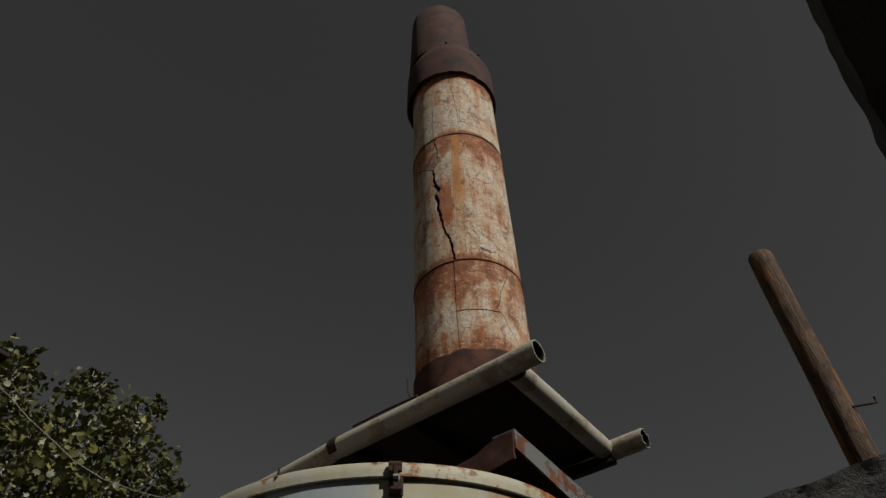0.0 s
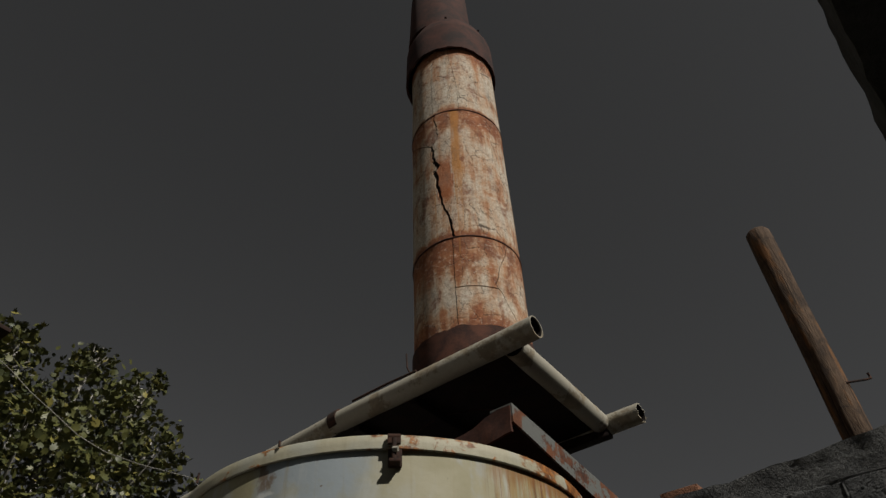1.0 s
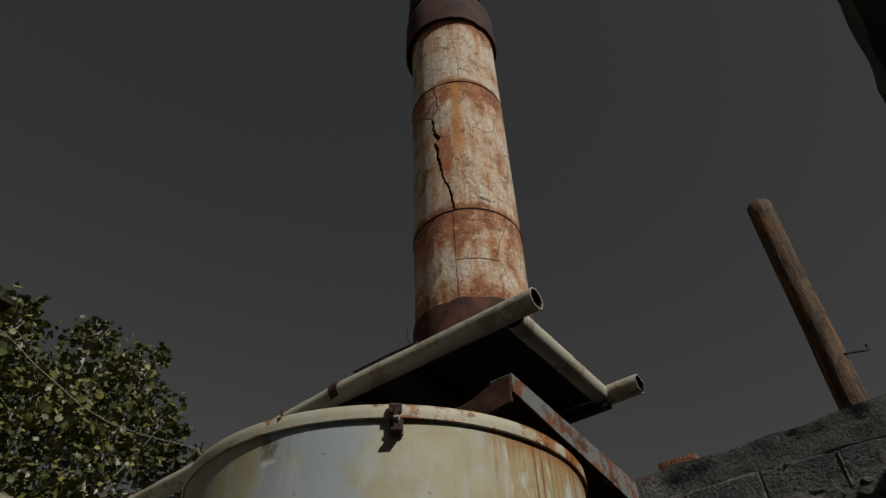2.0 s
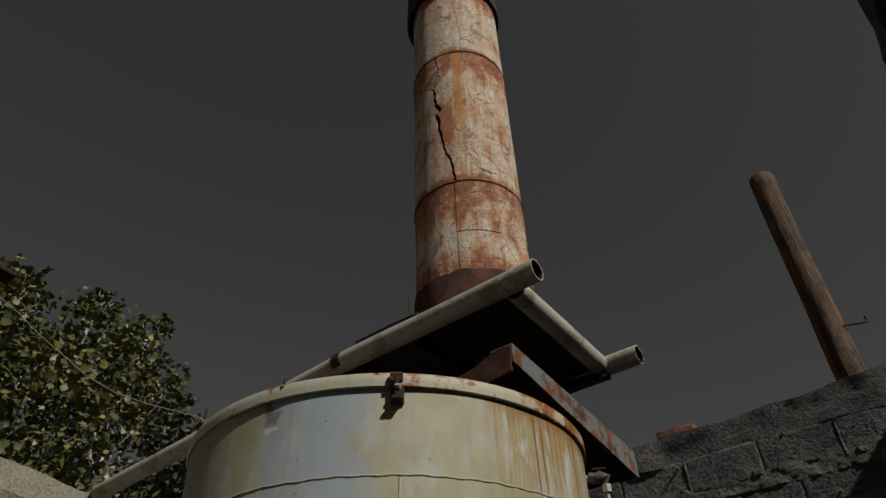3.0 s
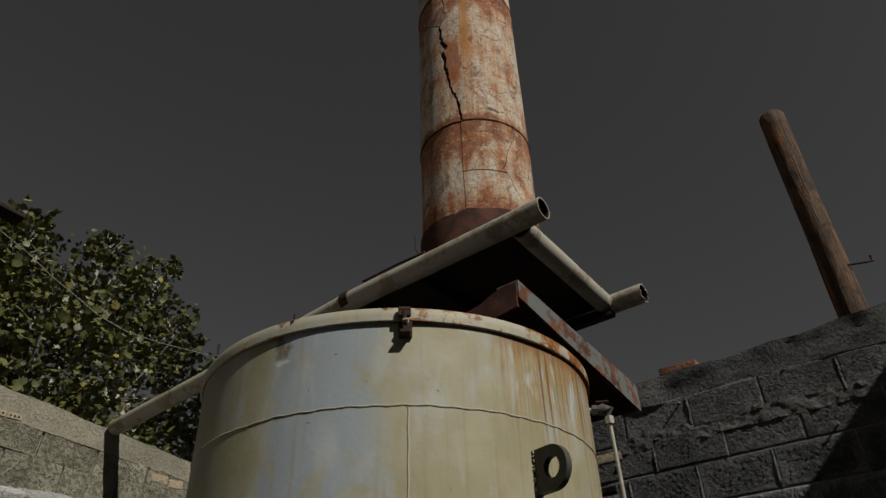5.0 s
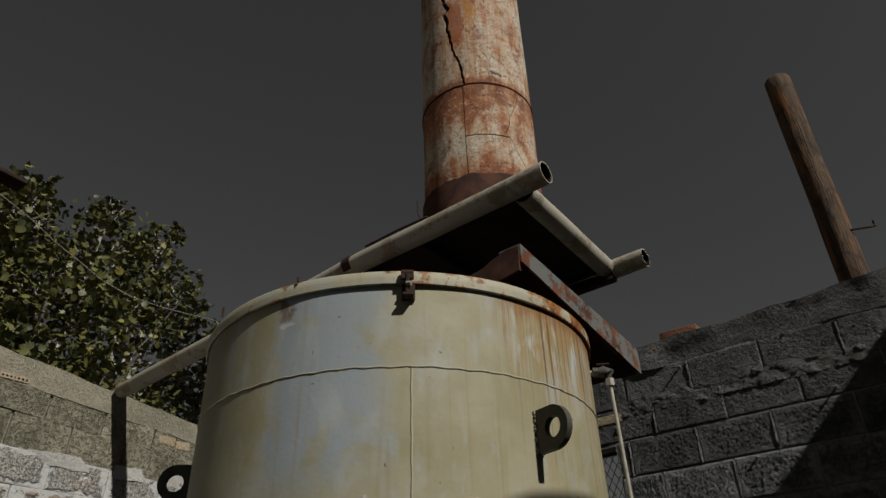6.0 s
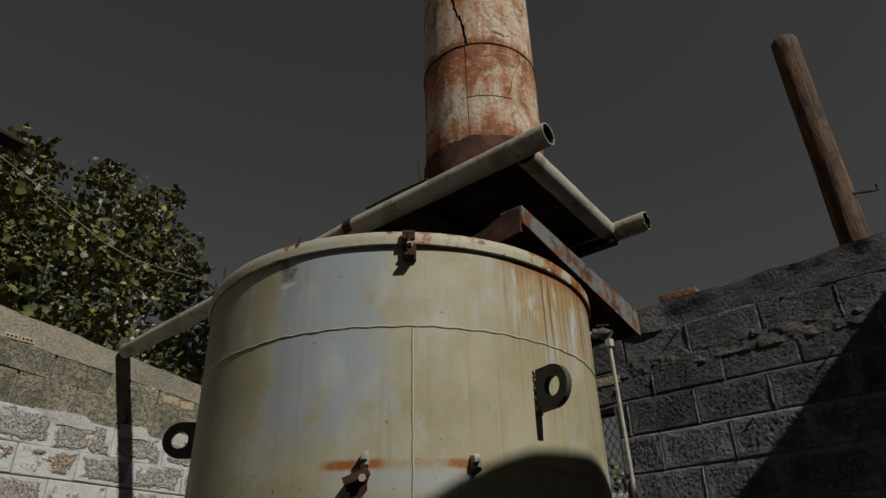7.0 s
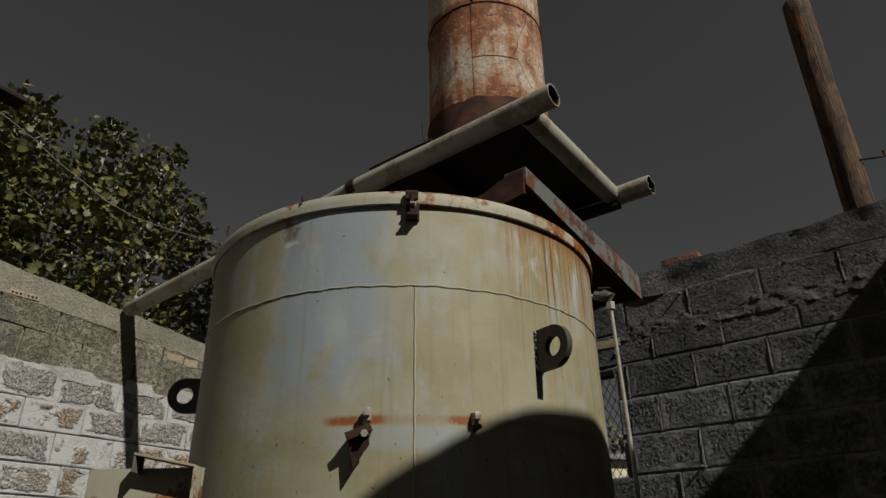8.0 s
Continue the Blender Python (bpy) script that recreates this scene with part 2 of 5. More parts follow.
    bare = m.math("MULTIPLY", m.math("MULTIPLY", m.step(side, -0.575, -0.545), m.step(side, -0.425, -0.445)), m.math("MULTIPLY", m.step(high, 4.98, 5.14), m.step(high, 5.62, 5.46)))
    c = m.mix(m.math("MULTIPLY", bare, 0.85), c, m.mix(grit, (0.22, 0.06, 0.02), (0.50, 0.16, 0.045)))
    amber = m.math("MULTIPLY", m.math("MULTIPLY", m.step(side, -0.44, -0.42), m.step(side, -0.33, -0.375)), m.step(high, 4.9, 5.5))
    amber = m.math("MULTIPLY", amber, m.math("MULTIPLY", m.step(run, 0.36, 0.52), m.step(z, 6.14, 6.12)))
    c = m.mix(m.math("MULTIPLY", amber, 0.85), c, m.mix(grit, (0.42, 0.16, 0.04), (0.66, 0.32, 0.09)))
    # soot held in patches on the weather side
    c = m.mix(m.math("MULTIPLY", m.step(m.noise(3.7, 5, 0.7, m.scaled(1, 1, 0.6, flat, (9, 0, 0))), 0.52, 0.70), 0.45), c, (0.15, 0.12, 0.10))
    m.colour(c)
    m.bump(m.math("ADD", m.math("ADD", m.math("MULTIPLY", grit, 0.6), m.math("MULTIPLY", speck, -0.8)), m.math("SUBTRACT", blot, m.math("MULTIPLY", craze, 0.6))), 0.6, 0.012)
    return m.m


def rust(name, dark, light, scale=9.0, rough=0.9, paint=None, amount=0.5):
    m = Mat(name, rough)
    a = m.noise(scale, 6, 0.65, None, 0.5)
    g = m.noise(scale * 9, 4, 0.65)
    c = m.mix(m.step(m.math("ADD", a, m.math("MULTIPLY", g, 0.3)), 0.45, 0.85), dark, light)
    if paint:
        flake = m.step(m.math("ADD", m.noise(scale * 0.8, 5, 0.6, m.scaled(1, 1, 1, None, (3, 1, 7))), m.math("MULTIPLY", g, 0.18)), 0.60 - amount * 0.2, 0.66 - amount * 0.2)
        c = m.mix(flake, c, m.mix(g, [v * 0.75 for v in paint], paint))
        a = m.math("ADD", a, m.math("MULTIPLY", flake, 0.4))
    m.colour(c)
    m.bump(m.math("ADD", a, m.math("MULTIPLY", g, 0.6)), 0.3, 0.004)
    return m.m


def block_face(name, low, high, white=None, cover=0.0, relief=1.0, pitted=0.0):
    """Rough cast concrete block; white: limewash that covers the joints' edges; pitted: a coarse open middle in a smooth border."""
    m = Mat(name, 0.95, 0, 0.2)
    k = m.per_object()
    co = m.n.new("ShaderNodeVectorMath")
    co.operation = "ADD"
    m.l.new(m.co, co.inputs[0])
    m.l.new(m.join(m.math("MULTIPLY", k, 37.0), m.math("MULTIPLY", k, 11.0), m.math("MULTIPLY", k, 23.0)), co.inputs[1])
    co = co.outputs[0]
    big = m.noise(5, 4, 0.6, co)
    lump = m.noise(16, 5, 0.7, co, 0.4)
    grit = m.noise(60, 6, 0.75, co)
    hole = m.step(m.noise(34, 4, 0.7, co, 0.6), 0.60, 0.48)
    c = m.mix(m.step(m.math("ADD", m.math("MULTIPLY", big, 0.55), m.math("MULTIPLY", grit, 0.45)), 0.34, 0.66), low, high)
    c = m.mix(m.math("MULTIPLY", k, 0.4), c, [v * 0.62 for v in low])
    c = m.mix(m.math("MULTIPLY", m.math("SUBTRACT", 1.0, hole), 0.5 * relief), c, [v * 0.45 for v in low])
    h = m.math("ADD", m.math("ADD", m.math("MULTIPLY", grit, 0.9), m.math("MULTIPLY", hole, 0.6 * relief)), m.math("MULTIPLY", lump, 1.2 * relief))
    if pitted:
        x, y, z = m.xyz()
        w = m.math("SUBTRACT", m.math("ADD", m.math("MULTIPLY", lump, 0.7), m.math("MULTIPLY", big, 0.5)), 0.6)
        mid = m.math("MULTIPLY", m.step(m.math("ADD", m.math("ABSOLUTE", x), m.math("MULTIPLY", w, 0.22)), 0.165, 0.140),
                     m.step(m.math("ADD", m.math("ABSOLUTE", z), m.math("MULTIPLY", w, 0.12)), 0.078, 0.062))
        pit = m.step(m.noise(38, 5, 0.72, co, 0.9), 0.52, 0.47)
        pit = m.math("MULTIPLY", pit, mid)
        c = m.mix(m.math("MULTIPLY", pit, 0.75 * pitted), c, [v * 0.28 for v in low])
        h = m.math("SUBTRACT", m.math("MULTIPLY", h, m.math("ADD", 0.45, m.math("MULTIPLY", mid, 0.6))), m.math("MULTIPLY", pit, 0.9 * pitted))
    if white:
        x, y, z = m.xyz()
        w = m.math("SUBTRACT", m.math("ADD", m.math("MULTIPLY", lump, 0.7), m.math("MULTIPLY", big, 0.5)), 0.6)
        edge = m.math("MAXIMUM", m.step(m.math("ADD", m.math("ABSOLUTE", y), m.math("MULTIPLY", w, 0.26)), 0.135, 0.160),
                      m.step(m.math("ADD", m.math("ABSOLUTE", z), m.math("MULTIPLY", w, 0.13)), 0.060, 0.076))
        lime = m.math("MAXIMUM", edge, m.step(m.math("ADD", big, m.math("MULTIPLY", k, 0.30)), 0.66 - cover, 0.78 - cover))
        lime = m.math("MULTIPLY", lime, m.step(grit, 0.72, 0.62))
        warm = m.mix(m.step(grit, 0.35, 0.65), (0.42, 0.31, 0.20), (0.78, 0.60, 0.43))
        cool = m.mix(m.step(grit, 0.35, 0.65), (0.40, 0.39, 0.365), (0.78, 0.75, 0.69))
        bare = m.mix(m.step(m.math("ADD", k, m.math("MULTIPLY", w, 1.2)), 0.20, 0.70), cool, warm)
        bare = m.mix(m.math("MULTIPLY", m.step(m.noise(75, 3, 0.6, co), 0.53, 0.60), 0.6), bare, (0.06, 0.058, 0.055))
        c = m.mix(lime, bare, m.mix(big, [v * 0.82 for v in white], white))
        h = m.math("MULTIPLY", h, m.math("SUBTRACT", 0.85, m.math("MULTIPLY", lime, 0.72)))
    m.colour(c)
    m.bump(h, 1.0, 0.026 * relief)
    return m.m


def mortar(name, low, high):
    m = Mat(name, 0.95, 0, 0.2)
    g = m.noise(48, 6, 0.7)
    c = m.mix(m.step(m.math("ADD", m.math("MULTIPLY", g, 0.5), m.math("MULTIPLY", m.noise(3, 4), 0.5)), 0.35, 0.65), low, high)
    m.colour(c)
    m.bump(g, 0.9, 0.02)
    return m.m


def old_wood():
    m = Mat("old_wood", 0.85, 0, 0.2)
    grain = m.noise(1.0, 6, 0.7, m.scaled(42, 42, 4.5), 0.8)
    band = m.noise(1.0, 4, 0.65, m.scaled(10, 10, 2.2))
    c = m.mix(m.step(grain, 0.30, 0.75), (0.055, 0.035, 0.023), (0.19, 0.125, 0.082))
    c = m.mix(m.math("MULTIPLY", m.step(band, 0.48, 0.62), 0.75), c, (0.30, 0.135, 0.045))
    c = m.mix(m.math("MULTIPLY", m.step(m.noise(9, 5, 0.65, None, 0.6), 0.54, 0.64), 0.7), c, (0.05, 0.036, 0.028))
    c = m.mix(m.step(m.noise(1.0, 2, 0.5, m.scaled(60, 60, 1.2)), 0.62, 0.68), c, (0.03, 0.018, 0.01))
    m.colour(c)
    m.bump(grain, 0.8, 0.015)
    return m.m


def plain(name, colour, rough=0.6, metal=0.0, vary=0.25, scale=12.0):
    m = Mat(name, rough, metal)
    g = m.noise(scale, 5, 0.65)
    m.colour(m.mix(m.step(g, 0.3, 0.7), [v * (1 - vary) for v in colour], [min(1, v * (1 + vary)) for v in colour]))
    m.bump(m.noise(scale * 6, 4, 0.6), 0.25, 0.004)
    return m.m


def leaf_green():
    m = Mat("leaf_green", 0.5, 0, 0.4)
    k = m.per_island()
    c = m.mix(m.step(k, 0.0, 0.75), (0.042, 0.052, 0.017), (0.15, 0.15, 0.042))
    c = m.mix(m.step(k, 0.90, 0.96), c, (0.30, 0.26, 0.065))
    c = m.mix(m.math("MULTIPLY", m.noise(25, 3), 0.35), c, (0.05, 0.07, 0.02))
    m.colour(c)
    m.b.inputs["Transmission Weight"].default_value = 0.0
    m.b.inputs["Subsurface Weight"].default_value = 0.0
    return m.m


TANK, RIM, PLATE = tank_paint(), rim_paint("rim_paint", 0.0), chimney_plate()
WELD = rim_paint("weld_paint", -0.13)
SCALE = rust("dark_rust", (0.035, 0.014, 0.010), (0.115, 0.042, 0.024), 8)
CAP = rust("cap_rust", (0.018, 0.006, 0.0045), (0.075, 0.022, 0.013), 5)
CHANNEL = rust("channel_rust", (0.045, 0.019, 0.012), (0.19, 0.07, 0.03), 9, 0.9, (0.17, 0.178, 0.168), 0.26)
# near-black: shade below the plates and in openings put into the colour
SHADED_SHEET = rust("shaded_sheet_rust", (0.007, 0.004, 0.003), (0.022, 0.010, 0.007), 7)
PIPE = rust("pipe_zinc", (0.24, 0.20, 0.14), (0.42, 0.36, 0.26), 6, 0.65, (0.52, 0.49, 0.40), 0.55)
IRON = rust("iron", (0.018, 0.011, 0.009), (0.075, 0.030, 0.017), 25)
LUG = plain("lug_paint", (0.075, 0.075, 0.06), 0.6, 0, 0.3, 18)
GALV = plain("galvanised", (0.44, 0.42, 0.36), 0.5, 0.2, 0.2, 20)
BLOCK_DARK = block_face("block_dark", (0.17, 0.18, 0.188), (0.44, 0.455, 0.462), None, 0.0, 0.55, 0.45)
BLOCK_MID = block_face("block_mid", (0.10, 0.105, 0.108), (0.29, 0.298, 0.30), None, 0.0, 0.5, 0.45)
BLOCK_SMOOTH = block_face("block_smooth", (0.10, 0.104, 0.106), (0.27, 0.275, 0.272), None, 0.0, 0.6)
BLOCK_OLD = block_face("block_plain", (0.23, 0.22, 0.155), (0.53, 0.50, 0.38), None, 0.0, 0.85)
BLOCK_LIME = block_face("block_limewash", (0.22, 0.21, 0.19), (0.42, 0.40, 0.36), (0.64, 0.645, 0.63), 0.0)
MORTAR_DARK = mortar("mortar_dark", (0.20, 0.205, 0.21), (0.44, 0.445, 0.44))
MORTAR_BED = mortar("mortar_bed", (0.09, 0.092, 0.09), (0.26, 0.255, 0.245))
COPING_DARK = mortar("coping_dark", (0.075, 0.078, 0.08), (0.22, 0.222, 0.216))
MORTAR_OLD = mortar("mortar_old", (0.25, 0.235, 0.18), (0.43, 0.40, 0.31))
MORTAR_LIME = mortar("mortar_lime", (0.46, 0.455, 0.43), (0.62, 0.61, 0.58))
CLAY = mortar("clay", (0.22, 0.10, 0.06), (0.36, 0.18, 0.11))
TAN = mortar("tan_clay", (0.42, 0.34, 0.22), (0.60, 0.50, 0.36))
# darker concrete: shade on the slab's edge and underside put into the colour
ROOF = mortar("roof_shade", (0.06, 0.06, 0.058), (0.12, 0.118, 0.112))
CONCRETE = mortar("concrete", (0.26, 0.27, 0.28), (0.40, 0.41, 0.42))
# pale colour of the unseen east wall, chosen to bounce fill light
BOUNCE_WALL = mortar("bounce_wall", (0.46, 0.49, 0.52), (0.64, 0.66, 0.69))
EARTH = mortar("earth", (0.10, 0.09, 0.075), (0.19, 0.17, 0.145))
CREAMY = rust("cream_steel", (0.16, 0.06, 0.022), (0.36, 0.16, 0.055), 8, 0.7, (0.46, 0.43, 0.32), 0.62)
WOOD = old_wood()
BEAM = rust("beam_brown", (0.012, 0.006, 0.004), (0.042, 0.018, 0.011), 9)
LEAF, BARK = leaf_green(), plain("fig_bark", (0.46, 0.44, 0.40), 0.9, 0, 0.3, 14)
WIRE_PALE = plain("pale_wire", (0.25, 0.24, 0.21), 0.6, 0, 0.2)
WIRE = plain("wire", (0.10, 0.10, 0.10), 0.5, 0.6, 0.2)
CREAM = plain("cream_render", (0.72, 0.66, 0.48), 0.9, 0, 0.12, 3)


# ---- mesh helpers ----
def finish(ob, mat, smooth=True):
    ob.data.materials.append(mat)
    if smooth:
        ob.data.polygons.foreach_set("use_smooth", [True] * len(ob.data.polygons))
        ob.data.set_sharp_from_angle(angle=radians(38))
    return ob


def part(name, bm, material, parent=None, label="", smooth=True):
    """Links a bmesh, given in world places, as one mesh object under a thing or part."""
    me = bpy.data.meshes.new(name)
    if parent:
        root = parent
        while root.parent:
            root = root.parent
        bmesh.ops.translate(bm, verts=bm.verts[:], vec=-Vector(root.location))
    bm.normal_update()
    bm.to_mesh(me)
    bm.free()
    ob = finish(new(name, me), material, smooth)
    ob.parent = parent
    if label:
        ob["label"] = label
    return ob


def thing(name, at, label, category, group="", kind=""):
    ob = new(name)
    ob.location = at
    ob.empty_display_size = 0.1
    return tagged(ob, label, category, group, kind)


def box(bm, x0, x1, y0, y1, z0, z1, bevel=0.0):
    r = bmesh.ops.create_cube(bm, size=1.0)
    bmesh.ops.transform(bm, matrix=Matrix.Translation(((x0 + x1) / 2, (y0 + y1) / 2, (z0 + z1) / 2)) @ Matrix.Diagonal((x1 - x0, y1 - y0, z1 - z0, 1)), verts=r["verts"])
    if bevel:
        es = {e for v in r["verts"] for e in v.link_edges}
        bmesh.ops.bevel(bm, geom=list(es), offset=bevel, segments=2, affect="EDGES", profile=0.6)
    return bm


def boxed(x0, x1, y0, y1, z0, z1, bevel=0.0):
    return box(bmesh.new(), x0, x1, y0, y1, z0, z1, bevel)


def lathe(bm, profile, cx, cy, n=96, wob=0.0, seed=0.0, close=False):
    """Turns (radius, height) pairs round an upright axis."""
    rings = []
    for r, z in profile:
        ring = []
        for i in range(n):
            a = 2 * math.pi * i / n
            d = wob * noise.noise((math.cos(a) * 2.5 + seed, math.sin(a) * 2.5, z * 1.7)) if wob else 0
            ring.append(bm.verts.new((cx + (r + d) * math.cos(a), cy + (r + d) * math.sin(a), z)))
        rings.append(ring)
    pairs = list(zip(rings, rings[1:]))
    if close:
        pairs.append((rings[-1], rings[0]))
    for a, b in pairs:
        for i in range(n):
            bm.faces.new((a[i], a[(i + 1) % n], b[(i + 1) % n], b[i]))
    return rings


def tube(bm, pts, r, n=20, inner=None, ragged=0.0):
    """A round bar, or with inner an open pipe, along a polyline."""
    pts = [Vector(p) for p in pts]
    radii = r if isinstance(r, (list, tuple)) else [r] * len(pts)

    def skin(rad, flip):
        rings = []
        for i, p in enumerate(pts):
            d = (pts[min(i + 1, len(pts) - 1)] - pts[max(i - 1, 0)]).normalized()
            side = d.cross(Vector((0, 0, 1)))
            side = side.normalized() if side.length > 0.05 else Vector((1, 0, 0))
            up = side.cross(d).normalized()
            ring = []
            for k in range(n):
                a = 2 * math.pi * k / n
                q = p + (side * math.cos(a) + up * math.sin(a)) * rad[i]
                if ragged and i == 0:
                    q += d * ragged * noise.noise((k * 0.9, rad[0] * 3, 1.3))
                ring.append(bm.verts.new(q))
            rings.append(ring)
        for a, b in zip(rings, rings[1:]):
            for k in range(n):
                f = (a[k], a[(k + 1) % n], b[(k + 1) % n], b[k])
                bm.faces.new(f[::-1] if flip else f)
        return rings
    out = skin(radii, False)
    twin = lambda ring: [bm.verts.new(v.co) for v in ring]     # ends keep their own crisp edge
    ends = []
    if inner:
        inn = skin([inner] * len(pts), True)
        for a, b in ((out[0], inn[0]), (inn[-1], out[-1])):
            a, b = twin(a), twin(b)
            for k in range(n):
                ends.append(bm.faces.new((a[k], b[k], b[(k + 1) % n], a[(k + 1) % n])))
    else:
        ends += [bm.faces.new(twin(out[0])[::-1]), bm.faces.new(twin(out[-1]))]
    return bm


def rough_mesh(bm, amount, freq, seed=0.0):
    for v in bm.verts:
        v.co += noise.noise_vector(v.co * freq + Vector((seed, seed, 0))) * amount
    return bm


# ---- setting: ground, yard walls, roof over the camera ----
bm = bmesh.new()
bmesh.ops.create_grid(bm, x_segments=60, y_segments=60, size=1.0)
for v in bm.verts:
    v.co *= 6 + 594 * max(abs(v.co.x), abs(v.co.y)) ** 3
    v.co.z = 0.012 * noise.noise(v.co * 1.3) - 0.012
tagged(part("ground", bm, EARTH), "dry bare earth ground of the yard", "ground", kind="structure")

U_WEST, V_NORTH = -4.85, 3.75      # inner faces of the pale wall and of the dark wall


def block_set(along, depth, count, seed):
    """A few worn standard blocks to share; along: the wall's axis."""
    out = []
    rnd = random.Random(seed)
    for i in range(count):
        bm = bmesh.new()
        l, d, h = 0.386, depth, 0.194
        if along == "x":
            box(bm, -l / 2, l / 2, -d / 2, d / 2, -h / 2, h / 2)
        else:
            box(bm, -d / 2, d / 2, -l / 2, l / 2, -h / 2, h / 2)
        bmesh.ops.bevel(bm, geom=bm.edges[:], offset=0.005, segments=1, affect="EDGES")
        for v in bm.verts:
            v.co += Vector((rnd.uniform(-1, 1), rnd.uniform(-1, 1), rnd.uniform(-1, 1))) * 0.002
        me = bpy.data.meshes.new("block")
        bm.to_mesh(me)
        bm.free()
        out.append(me)
    return out


def relief_set(depth, count, seed, coarse):
    """Shared blocks for a wall along x, the front cast rough: a pitted middle inside a smoother border."""
    out = []
    l, d, h, nx, nz = 0.386, depth, 0.194, 72, 36
    for i in range(count):
        off = Vector((seed * 3.7 + i * 5.3, i * 2.9, seed))
        verts, faces = [], []
        for a in range(nz + 1):
            for b in range(nx + 1):
                x, z = l * (b / nx - 0.5), h * (a / nz - 0.5)
                p = Vector((x, 0.0, z))
                w = 0.018 * noise.noise(p * 22 + off)
                rim = min(l / 2 - abs(x), h / 2 - abs(z))
                mid = max(0.0, min(1.0, (rim - 0.022 + w) / 0.014))
                n = noise.noise(p * 88 + off) + 0.6 * noise.noise(p * 160 + off)
                y = -d / 2 + mid * coarse * (0.0029 * n + 0.0012) + 0.0009 * noise.noise(p * 90 + off) + 0.0014 * noise.noise(p * 14 + off)
                y += 0.004 * max(0.0, 1 - rim / 0.006)
                verts.append((x, y, z))
        at = lambda a, b: a * (nx + 1) + b
        for a in range(nz):
            for b in range(nx):
                faces.append((at(a, b), at(a, b + 1), at(a + 1, b + 1), at(a + 1, b)))
        ring = [at(0, b) for b in range(nx)] + [at(a, nx) for a in range(nz)] + [at(nz, b) for b in range(nx, 0, -1)] + [at(a, 0) for a in range(nz, 0, -1)]
        base = len(verts)
        verts += [(verts[k][0], d / 2, verts[k][2]) for k in ring]
        m = len(ring)
        for k in range(m):
            faces.append((ring[(k + 1) % m], ring[k], base + k, base + (k + 1) % m))
        faces.append(tuple(base + k for k in range(m - 1, -1, -1)))
        me = bpy.data.meshes.new("block")
        me.from_pydata(verts, [], faces)
        me.polygons.foreach_set("use_smooth", [True] * (nx * nz) + [False] * (m + 1))
        out.append(me)
    return out


def lay_blocks(wall, along, face, lines, phase, lo, hi, mats, shift=None, gap=None, sign=1):
    """Lays blocks course by course onto the wall's core. lines: heights of the joints from the top down."""
    rnd = random.Random(5)
    sets = {}
    for k, (top, bot) in enumerate(zip(lines, lines[1:])):
        mat = mats(top, bot)
        if mat.name not in sets:
            sets[mat.name] = relief_set(0.204, 8, len(sets) + 3, 0.45 if mat is BLOCK_SMOOTH else 0.6 if mat is BLOCK_MID else 0.8) if along == "x" else block_set(along, 0.204, 5, len(sets) + 3)
            for me in sets[mat.name]:
                me.materials.append(mat)
        p = phase.get(k, phase[k % 2] + 0.02 * (k % 3))
        n0 = math.floor((lo - p) / 0.397)
        s = p + n0 * 0.397
        while s < hi:
            a, b = s, s + 0.397
            s = b
            a, b = max(a, lo), min(b, hi)
            zc, sc = (top + bot) / 2, (a + b) / 2
            if gap and zc > gap[2] - 0.08 and zc < gap[3] + 0.08 and b > gap[0] and a < gap[1]:
                if b - gap[1] > 0.05:
                    a = gap[1]
                elif gap[0] - a > 0.05:
                    b = gap[0]
                else:
                    continue
                sc = (a + b) / 2
            if b - a < 0.05:
                continue
            ob = new("block", rnd.choice(sets[mat.name]))
            dz = shift(sc, zc) if shift else 0.0
            out = rnd.uniform(-0.0005, 0.003)
            if along == "x":
                ob.location = (sc, face + sign * (0.1 - out), zc + dz)
                ob.scale = ((b - a - 0.005) / 0.386, 1, (top - bot - 0.005) / 0.194)
            else:
                ob.location = (face + sign * (0.1 - out), sc, zc + dz)
                joint, bed = (0.011, 0.011) if bot > 2.6 else (0.003, 0.010)
                ob.scale = (1, (b - a - joint) / 0.386, (top - bot - bed) / 0.194)
            if along == "x" and bot > 1.6 and rnd.random() < 0.85:
                bm = strip(a - 0.0045, a + 0.0045, face - 0.006, face + 0.02, bot + 0.004, top - 0.008, "y", 0.003, 22.0, a, 0.02)
                part("mortar_ridge", bm, MORTAR_DARK, wall, "", False)
            ob.rotation_euler = (rnd.uniform(-0.006, 0.006), rnd.uniform(-0.006, 0.006), 0)
            if shift:                                       # courses follow the sloping top
                ob.rotation_euler.x += math.atan(shift(1.0, zc) - shift(0.0, zc))
            elif along == "y" and rnd.random() < 0.5:
                ob.rotation_euler.z = math.pi
            ob.parent = wall


